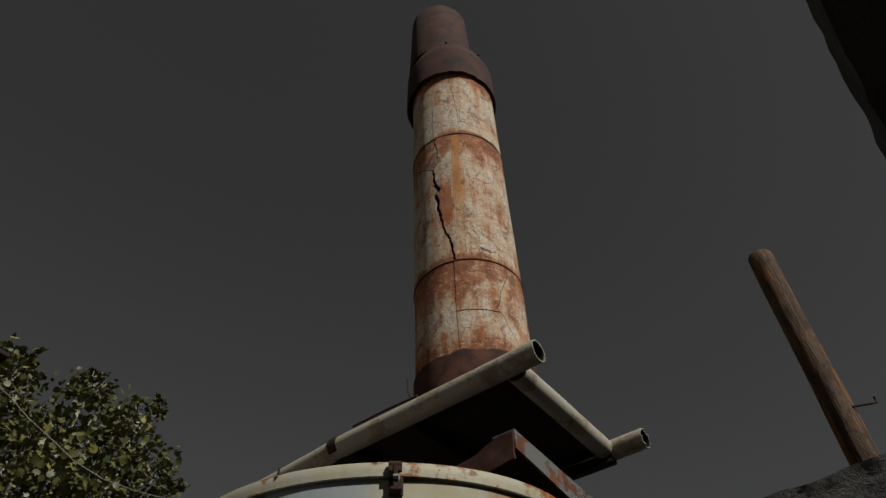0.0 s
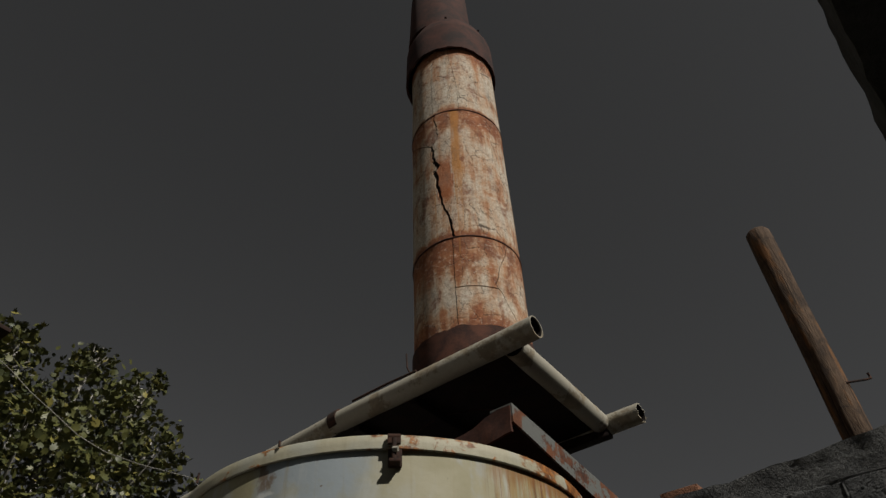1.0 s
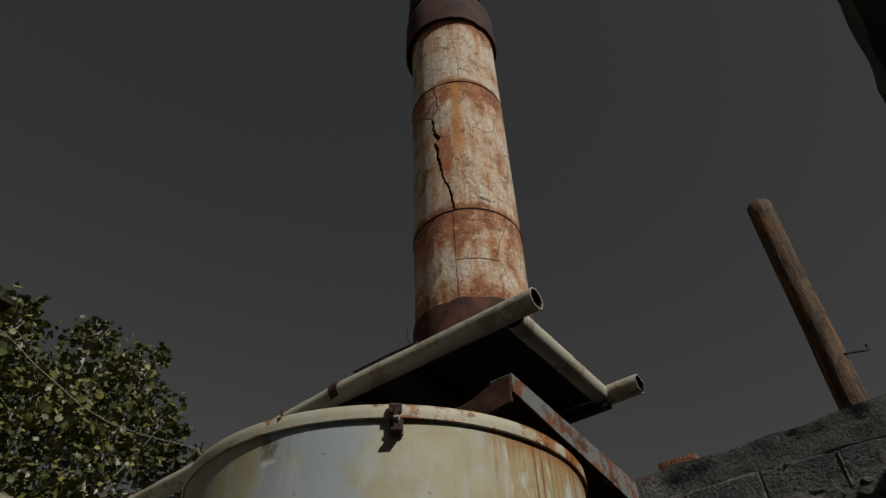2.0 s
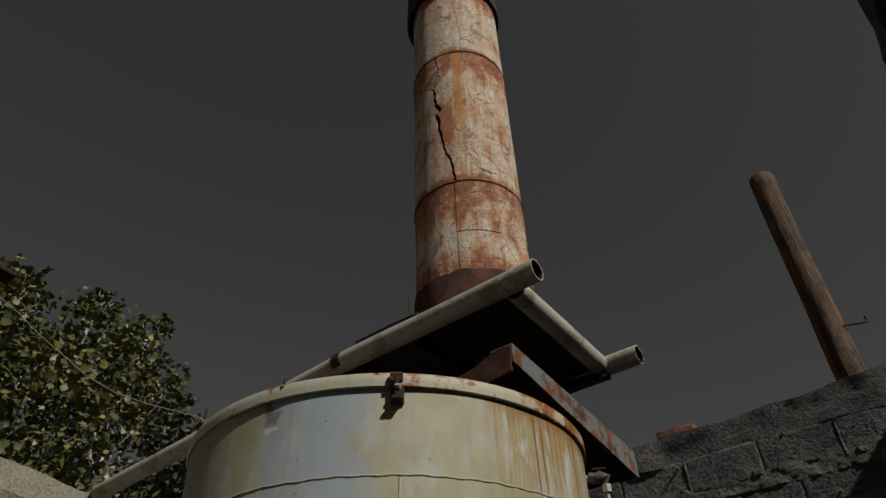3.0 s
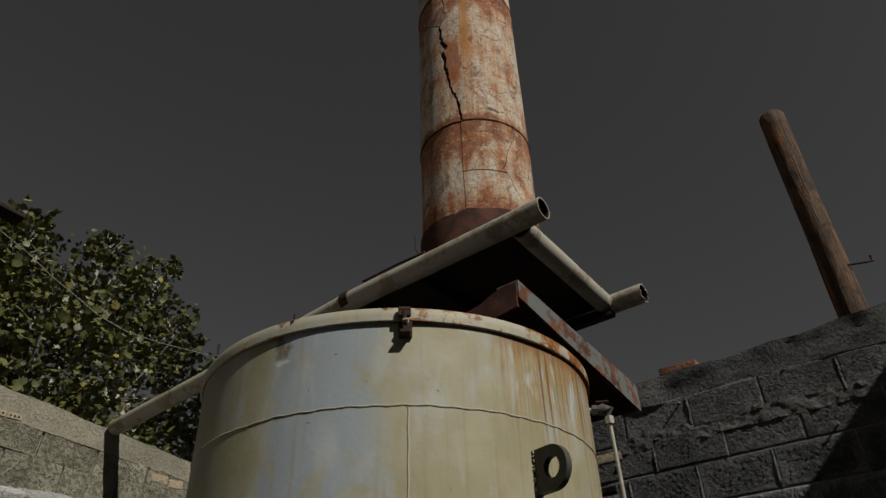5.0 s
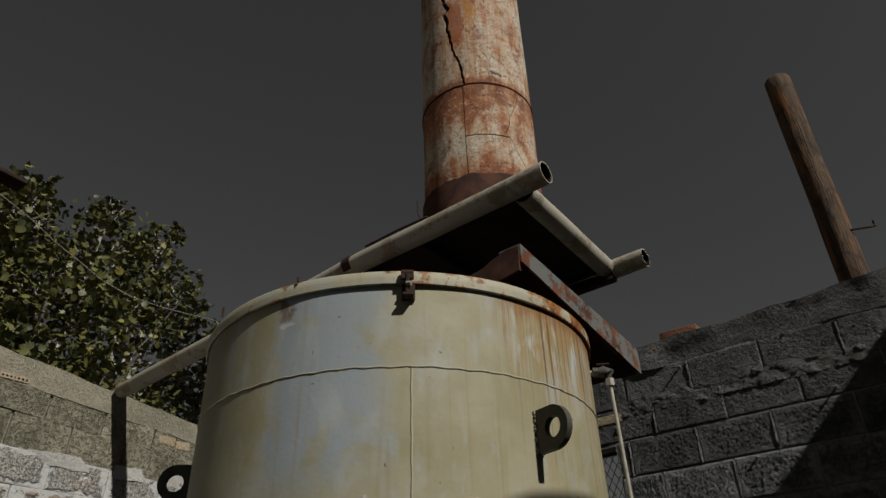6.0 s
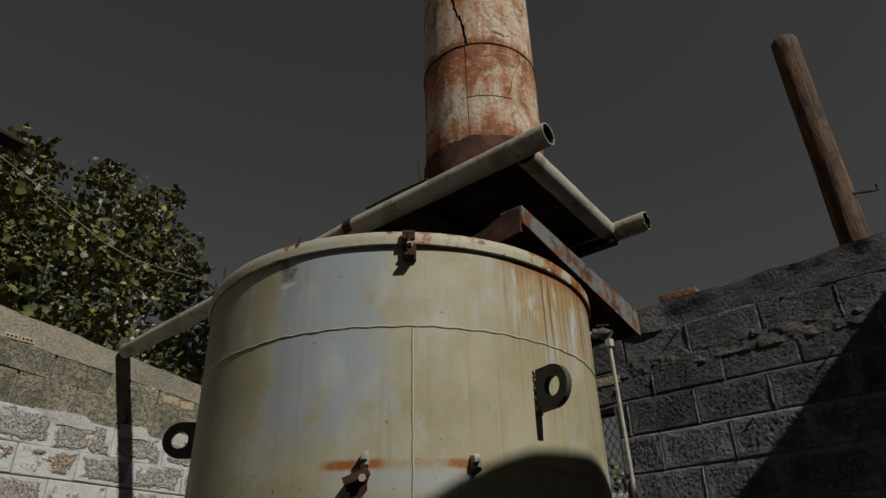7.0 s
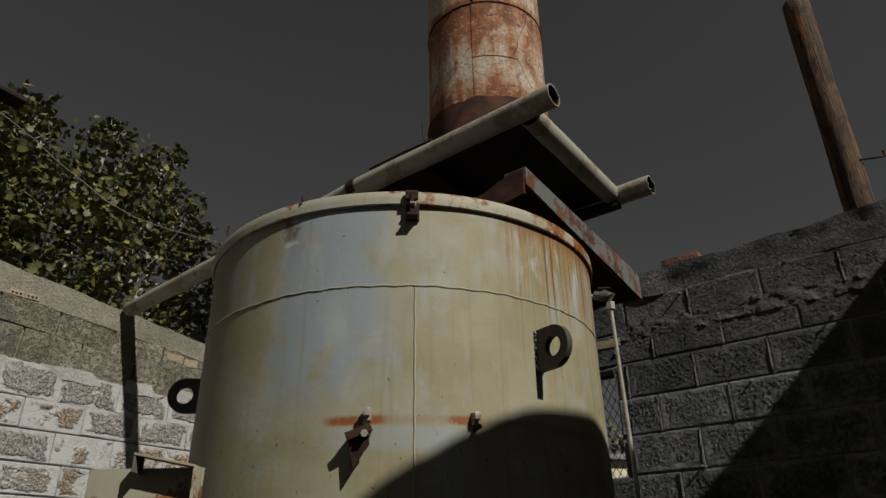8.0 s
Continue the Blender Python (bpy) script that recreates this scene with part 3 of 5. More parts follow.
def strip(x0, x1, y0, y1, z0, z1, along, amount, freq, seed, cell=0.05, lift=None):
    """A rough bed or coping of mortar: a bar cut into small cells and roughened."""
    bm = bmesh.new()
    n = max(2, int(((x1 - x0) if along == "x" else (y1 - y0)) / cell))
    w = max(2, int(((y1 - y0) if along == "x" else (x1 - x0)) / cell))
    h = max(1, int((z1 - z0) / cell * 1.3))
    cols = []
    loop = [(0, j) for j in range(h + 1)] + [(i, h) for i in range(1, w + 1)] + [(w, j) for j in range(h - 1, -1, -1)]
    for k in range(n + 1):
        ring = []
        for i, j in loop:
            a, b, c = k / n, i / w, j / h
            p = Vector((x0 + (x1 - x0) * (a if along == "x" else b), y0 + (y1 - y0) * (b if along == "x" else a), z0 + (z1 - z0) * c))
            q = p + noise.noise_vector(p * freq + Vector((seed, 0, 0))) * amount + noise.noise_vector(p * freq * 3.1 + Vector((0, seed, 0))) * amount * 0.5
            if lift:
                q.z += lift(q, c)
            ring.append(bm.verts.new(q))
        cols.append(ring)
    for a, b in zip(cols, cols[1:]):
        for i in range(len(loop) - 1):
            bm.faces.new((a[i], a[i + 1], b[i + 1], b[i]))
        bm.faces.new((a[-1], a[0], b[0], b[-1]))
    bm.faces.new(cols[0]), bm.faces.new(cols[-1][::-1])
    bmesh.ops.recalc_face_normals(bm, faces=bm.faces[:])
    return bm


GAP = (-2.55, -1.665, 1.845, 2.47)        # window hole in the dark wall


def dark_wall():
    y0, y1 = V_NORTH + 0.0015, V_NORTH + 0.198
    bm = bmesh.new()
    lo, hi, top = U_WEST - 0.2, 2.2, 2.875
    box(bm, lo, hi, y0, y1, -0.05, GAP[2])
    box(bm, lo, GAP[0], y0, y1, GAP[2], GAP[3])
    box(bm, GAP[1], hi, y0, y1, GAP[2], GAP[3])
    box(bm, lo, hi, y0, y1, GAP[3], top)
    wall = tagged(part("wall_north", bm, MORTAR_DARK, None, "", False), "dark grey concrete block wall with rough mortar", "wall", kind="structure")
    part("coping", strip(lo, hi, V_NORTH - 0.005, V_NORTH + 0.21, 2.868, 3.062, "x", 0.014, 5.0, 2.0, 0.04,
                         lambda q, c: c * (0.03 * noise.noise(q * 1.3) + 0.035 * max(-2, min(0.3, q.x)))), COPING_DARK, wall, "lumpy mortar coping")
    part("mortar_bed", strip(-1.62, hi, V_NORTH - 0.0045, V_NORTH + 0.03, 2.625, 2.712, "x", 0.0065, 17.0, 4.0, 0.010), MORTAR_BED, wall, "squeezed uneven mortar bed")
    lines = [2.87, 2.68, 2.487, 2.28, 2.07, 1.855, 1.645, 1.435, 1.225]
    phase = {0: -1.156, 1: -1.009, 2: -1.189, 3: -1.030, 4: -1.225}
    lay_blocks(wall, "x", V_NORTH, lines, phase, -3.2, hi, lambda t, b: BLOCK_SMOOTH if t > 2.5 else BLOCK_MID if t > 2.3 else BLOCK_DARK, None, GAP)
    part("lintel", rough_mesh(boxed(-2.7, -1.60, V_NORTH - 0.008, V_NORTH + 0.19, 2.605, 2.655, 0.006), 0.008, 9), TAN, wall, "tan broken lintel slab")
    rnd = random.Random(3)
    for k in range(7):
        bm = bmesh.new()
        bmesh.ops.create_icosphere(bm, subdivisions=2, radius=0.05)
        bmesh.ops.transform(bm, matrix=Matrix.Translation((-1.66 - 0.075 * k, V_NORTH + rnd.uniform(0.03, 0.07), 2.53 + rnd.uniform(-0.02, 0.03))) @ Matrix.Diagonal((0.8, 1, rnd.uniform(0.8, 1.2), 1)), verts=bm.verts[:])
        part("rubble_stone", rough_mesh(bm, 0.025, 17, k), CONCRETE, wall, "", False)
    # nails left in the joints, and a knocked-out hollow
    for x, z, l in ((-0.454, 2.525, 0.020), (-1.199, 2.835, 0.024), (-0.907, 2.262, 0.013), (-1.237, 1.866, 0.020)):
        part("nail", tube(bmesh.new(), [(x, V_NORTH + 0.03, z), (x, V_NORTH - 0.004 - l, z + 0.003)], 0.005, 8), GALV, wall, "bent nail in the joint")
    for k, (x, z, w) in enumerate(((-1.10, 2.618, 0.020), (-0.80, 2.70, 0.024), (-0.74, 2.695, 0.016), (-0.55, 2.70, 0.018), (-0.30, 2.69, 0.022), (-1.38, 2.665, 0.018), (-0.62, 2.865, 0.013), (-0.66, 2.855, 0.012))):
        bm = bmesh.new()
        bmesh.ops.create_icosphere(bm, subdivisions=2, radius=w)
        bmesh.ops.transform(bm, matrix=Matrix.Translation((x, V_NORTH + 0.004, z)) @ Matrix.Diagonal((1.6, 0.7, 0.8, 1)), verts=bm.verts[:])
        part("mortar_lump", rough_mesh(bm, 0.010, 30, k), MORTAR_BED, wall, "", False)
    return wall


def slope(v, z):
    f = max(0.0, min(1.0, (z - 2.45) / 0.6))
    return -0.088 * (v - 1.42) * f


def pale_wall():
    x0, x1 = U_WEST - 0.198, U_WEST - 0.002
    bm = bmesh.new()
    box(bm, x0, x1 - 0.018, -3.0, V_NORTH, -0.05, 2.62)
    wall = tagged(part("wall_west", bm, MORTAR_LIME, None, "", False), "sunlit concrete block wall, limewashed below, bare above", "wall", kind="structure")
    bm = strip(x0, x1 - 0.018, -3.0, V_NORTH, 2.60, 3.10, "y", 0.0, 1, 0, 0.2)
    for v in bm.verts:
        v.co.z += slope(v.co.y, v.co.z)
    part("upper_core", bm, MORTAR_OLD, wall, "", False)
    bm = strip(U_WEST - 0.21, U_WEST + 0.004, -3.0, V_NORTH, 3.10, 3.30, "y", 0.010, 4.0, 9.0, 0.05,
               lambda q, c: -0.088 * (q.y - 1.42) - c * 0.035 * (q.y - 1.42))
    part("coping", bm, MORTAR_OLD, wall, "smeared sloping mortar coping")
    lines = [3.105, 2.915, 2.685, 2.455, 2.257, 2.052, 1.856, 1.655, 1.455, 1.255]
    phase = {0: 1.827, 1: 1.62, 2: 1.945, 3: 1.738, 4: 1.975}
    lay_blocks(wall, "y", U_WEST, lines, phase, 0.2, V_NORTH, lambda t, b: BLOCK_OLD if t > 2.69 else BLOCK_LIME, slope, None, -1)
    for v0, v1, z0, z1 in ((2.66, 2.80, 2.905, 2.965), (2.81, 2.93, 2.890, 2.950)):
        part("clay_piece", rough_mesh(boxed(U_WEST - 0.05, U_WEST + 0.006, v0, v1, z0, z1, 0.004), 0.004, 15), TAN, wall, "tan clay brick patch")
    for v0 in (1.475, 1.575):
        hb = part("hollow_brick", boxed(U_WEST - 0.06, U_WEST + 0.006, v0, v0 + 0.092, 3.094, 3.132, 0.003), TAN, wall, "hollow clay brick, shade of its holes put on as dark discs")
        # dark discs on the face stand in for the shaded holes
        bm = bmesh.new()
        for q in range(3):
            tube(bm, [(U_WEST + 0.0045, v0 + 0.02 + 0.026 * q, 3.113), (U_WEST + 0.0075, v0 + 0.02 + 0.026 * q, 3.113)], 0.0075, 10)
        part("hole", bm, SHADED_SHEET, hb)
    bm = strip(U_WEST - 0.02, U_WEST + 0.003, 0.2, 3.3, 2.60, 2.69, "y", 0.012, 7.0, 6.0, 0.03)
    part("limewash_crust", bm, MORTAR_LIME, wall, "flaking white limewash edge")
    return wall


def roof_and_house():
    # added wall, out of view; brightens the shadow on the tank
    wall = tagged(part("wall_east", boxed(0.85, 1.05, -3.0, V_NORTH, -0.05, 2.93), BOUNCE_WALL, None, "", False), "added unseen wall under the roof slab, pale to bounce fill light", "wall", kind="structure")
    # added wall out of view, kept low so the southern sky lights the yard
    tagged(part("wall_south", boxed(U_WEST - 0.2, 1.05, -3.2, -3.0, -0.05, 1.10), CONCRETE, None, "", False), "added unseen concrete wall closing the yard, low to let sky light in", "wall", kind="structure")
    bm = strip(0.335, 4.0, -0.5, V_NORTH - 0.02, 2.925, 3.12, "y", 0.010, 8.0, 12.0, 0.06)
    for v in bm.verts:
        if v.co.x < 0.6 and v.co.y < 3.0:
            v.co.x += 0.055 * (v.co.y - 1.3) * min(1.0, (3.0 - v.co.y) / 0.8)
        elif v.co.x < 0.6:
            v.co.x -= 0.09 * min(1.0, (v.co.y - 3.0) / 0.4)
    tagged(part("roof_slab", bm, ROOF), "dark rough-edged concrete roof slab", "roof", kind="structure")
    return wall


def window_mesh():
    """Chain-link infill of the hole in the dark wall."""
    g = thing("chain_link_panel", ((GAP[0] + GAP[1]) / 2, V_NORTH + 0.1, GAP[2]), "dark diamond chain-link mesh set in the wall opening", "fence")
    step, y = 0.046, V_NORTH + 0.10
    w, h = GAP[1] - GAP[0], GAP[3] - GAP[2]
    for sgn in (1, -1):
        k = -h * 0.6
        while k < w + h * 0.6:
            # wires climb at a steep slant
            x0 = GAP[0] + k
            pts = []
            for i in range(13):
                z = GAP[2] + h * i / 12
                x = x0 + sgn * 0.6 * (z - GAP[2] - h / 2)
                if GAP[0] <= x <= GAP[1]:
                    pts.append((x, y + sgn * 0.0022, z))
            if len(pts) > 1:
                part("wire", tube(bmesh.new(), pts, 0.0022, 5), WIRE, g)
            k += step
    for z in (GAP[2] + 0.012, GAP[3] - 0.012):
        part("edge_bar", tube(bmesh.new(), [(GAP[0], y, z), (GAP[1], y, z)], 0.009, 8), IRON, g)


def beyond():
    """Pale outbuilding and shrubs seen through the mesh."""
    h = thing("outbuilding", (-3.2, 8.2, 0), "low cream rendered outbuilding behind the yard", "building")
    for nm, w, z0, z1, mat in (("wall", 0.0, -0.05, 2.62, CREAM), ("roof", 0.1, 2.62, 2.68, CONCRETE)):
        bm = boxed(-1.6 - w, 1.6 + w, -0.8 - w, 0.8 + w, z0, z1, 0.01)
        bmesh.ops.transform(bm, matrix=pose(-3.9, 9.0, 0, 0, 0, 50), verts=bm.verts[:])
        part(nm, bm, mat, h)
    for i, (x, y, r) in enumerate(((-4.6, 11.4, 0.9), (-5.4, 11.8, 0.9))):
        s = thing("shrub", (x, y, 0), "tall leafy green shrub behind the outbuilding", "shrub", "shrubs")
        bm = bmesh.new()
        leaves(bm, [((x, y, 2.1 + 0.35 * i), (r, r, 1.6))], 900, 0.11, random.Random(40 + i))
        part("crown", bm, LEAF, s)
        bm = bmesh.new()
        for k in range(4):
            tube(bm, [(x + 0.04 * k, y, -0.02), (x + 0.1 * k - 0.1, y + 0.05 * k, 1.0), (x + 0.2 * k - 0.3, y, 1.9)], [0.02, 0.015, 0.006], 6)
        part("stem", bm, BARK, s)


FIG = [(0, -0.5), (0.24, -0.36), (0.42, -0.02), (0.30, 0.02), (0.36, 0.30), (0.15, 0.18), (0.0, 0.60), (-0.15, 0.18), (-0.36, 0.30), (-0.30, 0.02), (-0.42, -0.02), (-0.24, -0.36)]


def leaves(bm, clumps, count, size, rnd):
    """Lobed leaves scattered over the outside of soft clumps, each hanging from its stalk."""
    total = sum(c[1][0] * c[1][1] for c in clumps)
    for (cx, cy, cz), (rx, ry, rz) in clumps:
        for _ in range(int(count * rx * ry / total)):
            d = Vector((rnd.gauss(0, 1), rnd.gauss(0, 1), rnd.gauss(0, 1))).normalized()
            q = (rnd.uniform(0.3, 1.0) ** 0.5 + (0.22 * rnd.random() if rnd.random() < 0.2 else 0)) * (1 + 0.3 * noise.noise(d * 2.7 + Vector((cx, cy, cz))))
            p = Vector((cx + d.x * rx * q, cy + d.y * ry * q, cz + d.z * rz * q))
            s = size * rnd.uniform(0.55, 1.25)
            tilt = Euler((rnd.gauss(0.55, 0.6), rnd.gauss(0, 0.55), rnd.uniform(0, 6.283))).to_matrix()
            cup = rnd.uniform(-0.12, 0.35)
            mid = bm.verts.new(p + tilt @ Vector((0, -0.05, 0)) * s)
            ring = [bm.verts.new(p + tilt @ Vector((x, y, cup * abs(x) + 0.1 * y * y - 0.05)) * s) for x, y in FIG]
            for i in range(len(ring)):
                bm.faces.new((mid, ring[i], ring[(i + 1) % len(ring)]))


def fig_tree():
    x, y = -7.0, 2.6
    t = thing("fig_tree", (x, y, 0), "leafy fig tree with pale branches behind the wall", "tree")
    rnd = random.Random(11)
    clumps = [((-6.9, 1.2, 4.80), (0.8, 0.8, 0.80)), ((-6.9, 1.75, 5.45), (0.5, 0.4, 0.5)), ((-7.0, 2.75, 5.42), (0.65, 0.5, 0.62)), ((-7.1, 2.25, 4.95), (0.7, 0.6, 0.65)), ((-7.05, 3.25, 5.35), (0.55, 0.45, 0.55)),
              ((-6.95, 3.6, 5.1), (0.5, 0.4, 0.5)), ((-6.6, 2.2, 4.3), (0.9, 0.9, 0.8)), ((-6.7, 3.2, 4.4), (0.85, 0.8, 0.8)), ((-6.75, 3.95, 4.35), (0.5, 0.45, 0.55)), ((-6.4, 1.3, 4.2), (1.0, 0.9, 0.9)),
              ((-6.3, 0.5, 4.2), (1.0, 0.9, 1.0)), ((-6.4, 1.4, 3.4), (1.0, 1.1, 0.9)), ((-6.7, 4.1, 3.6), (0.6, 0.5, 0.7)), ((-6.2, 2.6, 3.2), (0.8, 1.1, 0.8)), ((-6.4, 3.7, 3.1), (0.7, 0.7, 0.7)),
              ((-7.05, 3.4, 6.0), (0.28, 0.2, 0.2)), ((-6.85, 1.80, 5.66), (0.3, 0.25, 0.2)), ((-7.0, 2.7, 6.02), (0.22, 0.18, 0.2)), ((-6.5, 1.42, 5.17), (0.35, 0.40, 0.30))]
    bm = bmesh.new()
    leaves(bm, clumps, 19000, 0.083, rnd)
    # loose sprigs that feather the outline
    for (cx, cy, cz), (rx, ry, rz) in clumps:
        for _ in range(16):
            d = Vector((rnd.gauss(0.2, 0.7), rnd.gauss(0, 1), rnd.gauss(0.35, 0.8))).normalized()
            for k in range(5):
                q = 0.95 + 0.075 * k
                leaves(bm, [((cx + d.x * rx * q, cy + d.y * ry * q, cz + d.z * rz * q), (0.05, 0.05, 0.05))], 1.01, 0.098 - 0.007 * k, rnd)
    part("crown", bm, LEAF, t, "crown of large lobed green and yellowing leaves")
    bm = bmesh.new()
    tube(bm, [(x, y, -0.05), (x + 0.05, y + 0.03, 0.9), (x, y - 0.05, 1.7), (x + 0.1, y, 2.5)], [0.16, 0.13, 0.11, 0.09], 10)
    part("trunk", bm, BARK, t)
    for (cx, cy, cz), (rx, ry, rz) in clumps:
        bm = bmesh.new()
        a, c = Vector((x + 0.05, y, 1.6 + rnd.random() * 0.8)), Vector((cx, cy, cz))
        m = a.lerp(c, 0.5) + Vector((rnd.uniform(-0.2, 0.2), rnd.uniform(-0.2, 0.2), -0.15))
        tube(bm, [a, m, c], [0.06, 0.04, 0.022], 7)
        for _ in range(9):
            d = Vector((rnd.gauss(0.3, 1), rnd.gauss(-0.2, 1), rnd.gauss(0.4, 0.8))).normalized()
            e = c + Vector((d.x * rx, d.y * ry, d.z * rz)) * rnd.uniform(0.7, 0.98)
            k = c.lerp(e, 0.5) + Vector((0, 0, -0.08))
            tube(bm, [c.lerp(m, 0.2), k, e], [0.015, 0.010, 0.004], 5)
        part("limb", bm, BARK, t, "pale smooth grey limb with twigs")


def timber_arm():
    """Beam end on a tall post behind the pale wall, and the wire slung from it to the dark wall."""
    g = thing("timber_arm", (-5.45, 0.62, 0), "red-brown wooden beam end on a tall post behind the wall", "beam")
    part("post", rough_mesh(boxed(-5.52, -5.38, 0.55, 0.69, -0.05, 5.10, 0.01), 0.004, 6), WOOD, g)
    bm = boxed(-5.54, -5.37, 0.40, 1.385, -0.036, 0.036, 0.006)
    for v in bm.verts:
        k = max(0.0, (v.co.y - 1.1) / 0.285)
        v.co.z *= 1 - 0.55 * k
    bmesh.ops.transform(bm, matrix=Matrix.Translation((0, 0.62, 4.955)) @ Matrix.Rotation(-0.085, 4, "X") @ Matrix.Translation((0, -0.62, 0)), verts=bm.verts[:])
    part("beam", rough_mesh(bm, 0.006, 9), BEAM, g, "weathered red-brown beam with a tapered end")
    eye = Vector((0.004, -0.016, 1.354))
    w = thing("cable", (-5.45, 0.69, 4.84), "thin pale sagging wire slung above the wall", "cable")
    pts = [Vector((-5.45, 0.69, 4.97))]
    for d, t in (((-0.834, 0.193, 0.517), 6.40), ((-0.833, 0.236, 0.500), 6.35), ((-0.833, 0.267, 0.484), 6.3), ((-0.830, 0.306, 0.467), 6.25), ((-0.826, 0.336, 0.452), 6.2),
                 ((-0.817, 0.373, 0.440), 6.15), ((-0.801, 0.413, 0.433), 6.1), ((-0.770, 0.475, 0.426), 6.0)):
        pts.append(eye + Vector(d) * t)
    pts.append(Vector((-3.9, V_NORTH, 2.72)))
    part("strand", tube(bmesh.new(), pts, 0.0034, 6), WIRE_PALE, w)


def pole():
    px, py, top, r = -0.251, 4.578, 5.165, 0.0935
    p = thing("wooden_post", (px, py, 0), "weathered leaning wooden post with split grain", "post")
    bm = bmesh.new()
    rings = lathe(bm, [(r * 1.02, -0.1)] + [(r * (1.02 - 0.05 * k / 40) + 0.003 * noise.noise((0, 0, k)), top * k / 40) for k in range(1, 40)] + [(r * 0.97, top - 0.015), (r * 0.86, top), (0.02, top + 0.006)], px, py, 40, 0.006, 3.0)
    bm.faces.new(rings[-1])
    for k, a0 in enumerate((-2.2, -1.5, -0.6, -1.0)):
        for v in bm.verts:                                   # drying splits
            a = math.atan2(v.co.y - py, v.co.x - px)
            w = a0 + 0.12 * math.sin(v.co.z * 1.7 + k)
            if abs(a - w) < 0.09 and (v.co.z * (1.3 + k * 0.4)) % 2.3 < 1.2:
                v.co.x -= math.cos(a) * 0.004
                v.co.y -= math.sin(a) * 0.004
    part("shaft", bm, WOOD, p)
    bm = bmesh.new()
    tube(bm, [(px + 0.05, py - 0.05, 3.735), (px + 0.19, py + 0.03, 3.745), (px + 0.215, py + 0.045, 3.75), (px + 0.213, py + 0.045, 3.79)], 0.008, 8)
    part("hook", bm, IRON, p, "rusty bent iron hook")


# ---- the boiler tank ----
TX, TY, TR = -1.8204, 2.0303, 0.7855


def on_tank(deg, out, z):
    a = radians(deg)
    return Vector((TX + (TR + out) * math.cos(a), TY + (TR + out) * math.sin(a), z))


def wave(deg, z):
    """How far the shell swells or dips at an angle and height."""
    a = radians(deg)
    return 0.004 * noise.noise((math.cos(a) * 2.5 + 1.0, math.sin(a) * 2.5, z * 1.7))


def turned(bm, deg, out, z, tilt=0.0):
    """Puts a piece built round the origin (x outward, y along the wall, z up) onto the tank."""
    bmesh.ops.transform(bm, matrix=Matrix.Translation(on_tank(deg, out, z)) @ Matrix.Rotation(radians(deg), 4, "Z") @ Matrix.Rotation(tilt, 4, "X"), verts=bm.verts[:])
    return bm


def lifting_lug(tank, deg, z):
    n, hole_r, rad, q, th = 40, 0.033, 0.068, 0.070, 0.011
    bm = bmesh.new()
    outer, inner = [], []
    for i in range(n):
        a = 2 * math.pi * i / n
        c, s = math.cos(a), math.sin(a)
        if c < 0:                                           # squared root towards the shell
            k = min(1 / max(abs(c), 1e-6) * (q + 0.004) , 1 / max(abs(s), 1e-6) * rad)
            outer.append((q + c * k, s * k))
        else:
            outer.append((q + c * rad, s * rad))
        inner.append((q + 0.004 + c * hole_r, s * hole_r))
    layers = [[bm.verts.new((x, y, zz)) for x, zz in ring] for y in (-th, th) for ring in (outer, inner)]
    o0, i0, o1, i1 = layers
    for k in range(n):
        j = (k + 1) % n
        for f in ((o0[k], o0[j], i0[j], i0[k]), (o1[j], o1[k], i1[k], i1[j]), (o0[j], o0[k], o1[k], o1[j]), (i0[k], i0[j], i1[j], i1[k])):
            bm.faces.new(f)
    bmesh.ops.recalc_face_normals(bm, faces=bm.faces[:])
    lug = part("lifting_lug", turned(bm, deg, 0, z), LUG, tank, "dark thick steel lifting lug with round hole")
    bm = bmesh.new()
    for side in (-1, 1):
        tube(bm, [(0.003, side * 0.012 + 0.0015 * math.sin(k * 2.1), -0.068 + 0.136 * k / 14) for k in range(15)], [0.0045 + 0.001 * math.sin(k * 1.7) for k in range(15)], 8)
    part("weld", turned(bm, deg, 0, z), WELD, lug, "lumpy painted fillet weld")


def bolt_clip(tank, deg, z):
    bm = boxed(-0.002, 0.020, -0.010, 0.010, -0.018, 0.018, 0.002)
    box(bm, 0.016, 0.034, -0.009, 0.009, -0.006, 0.016, 0.002)
    c = part("bolt_clip", turned(bm, deg, 0, z), GALV, tank, "small bright clip on a rusty mark")
    bm = bmesh.new()
    tube(bm, [(0.0, 0, -0.03), (0.024, 0, -0.028), (0.045, 0.0, -0.028)], 0.007, 10)
    part("bolt", turned(bm, deg, 0, z), IRON, c)


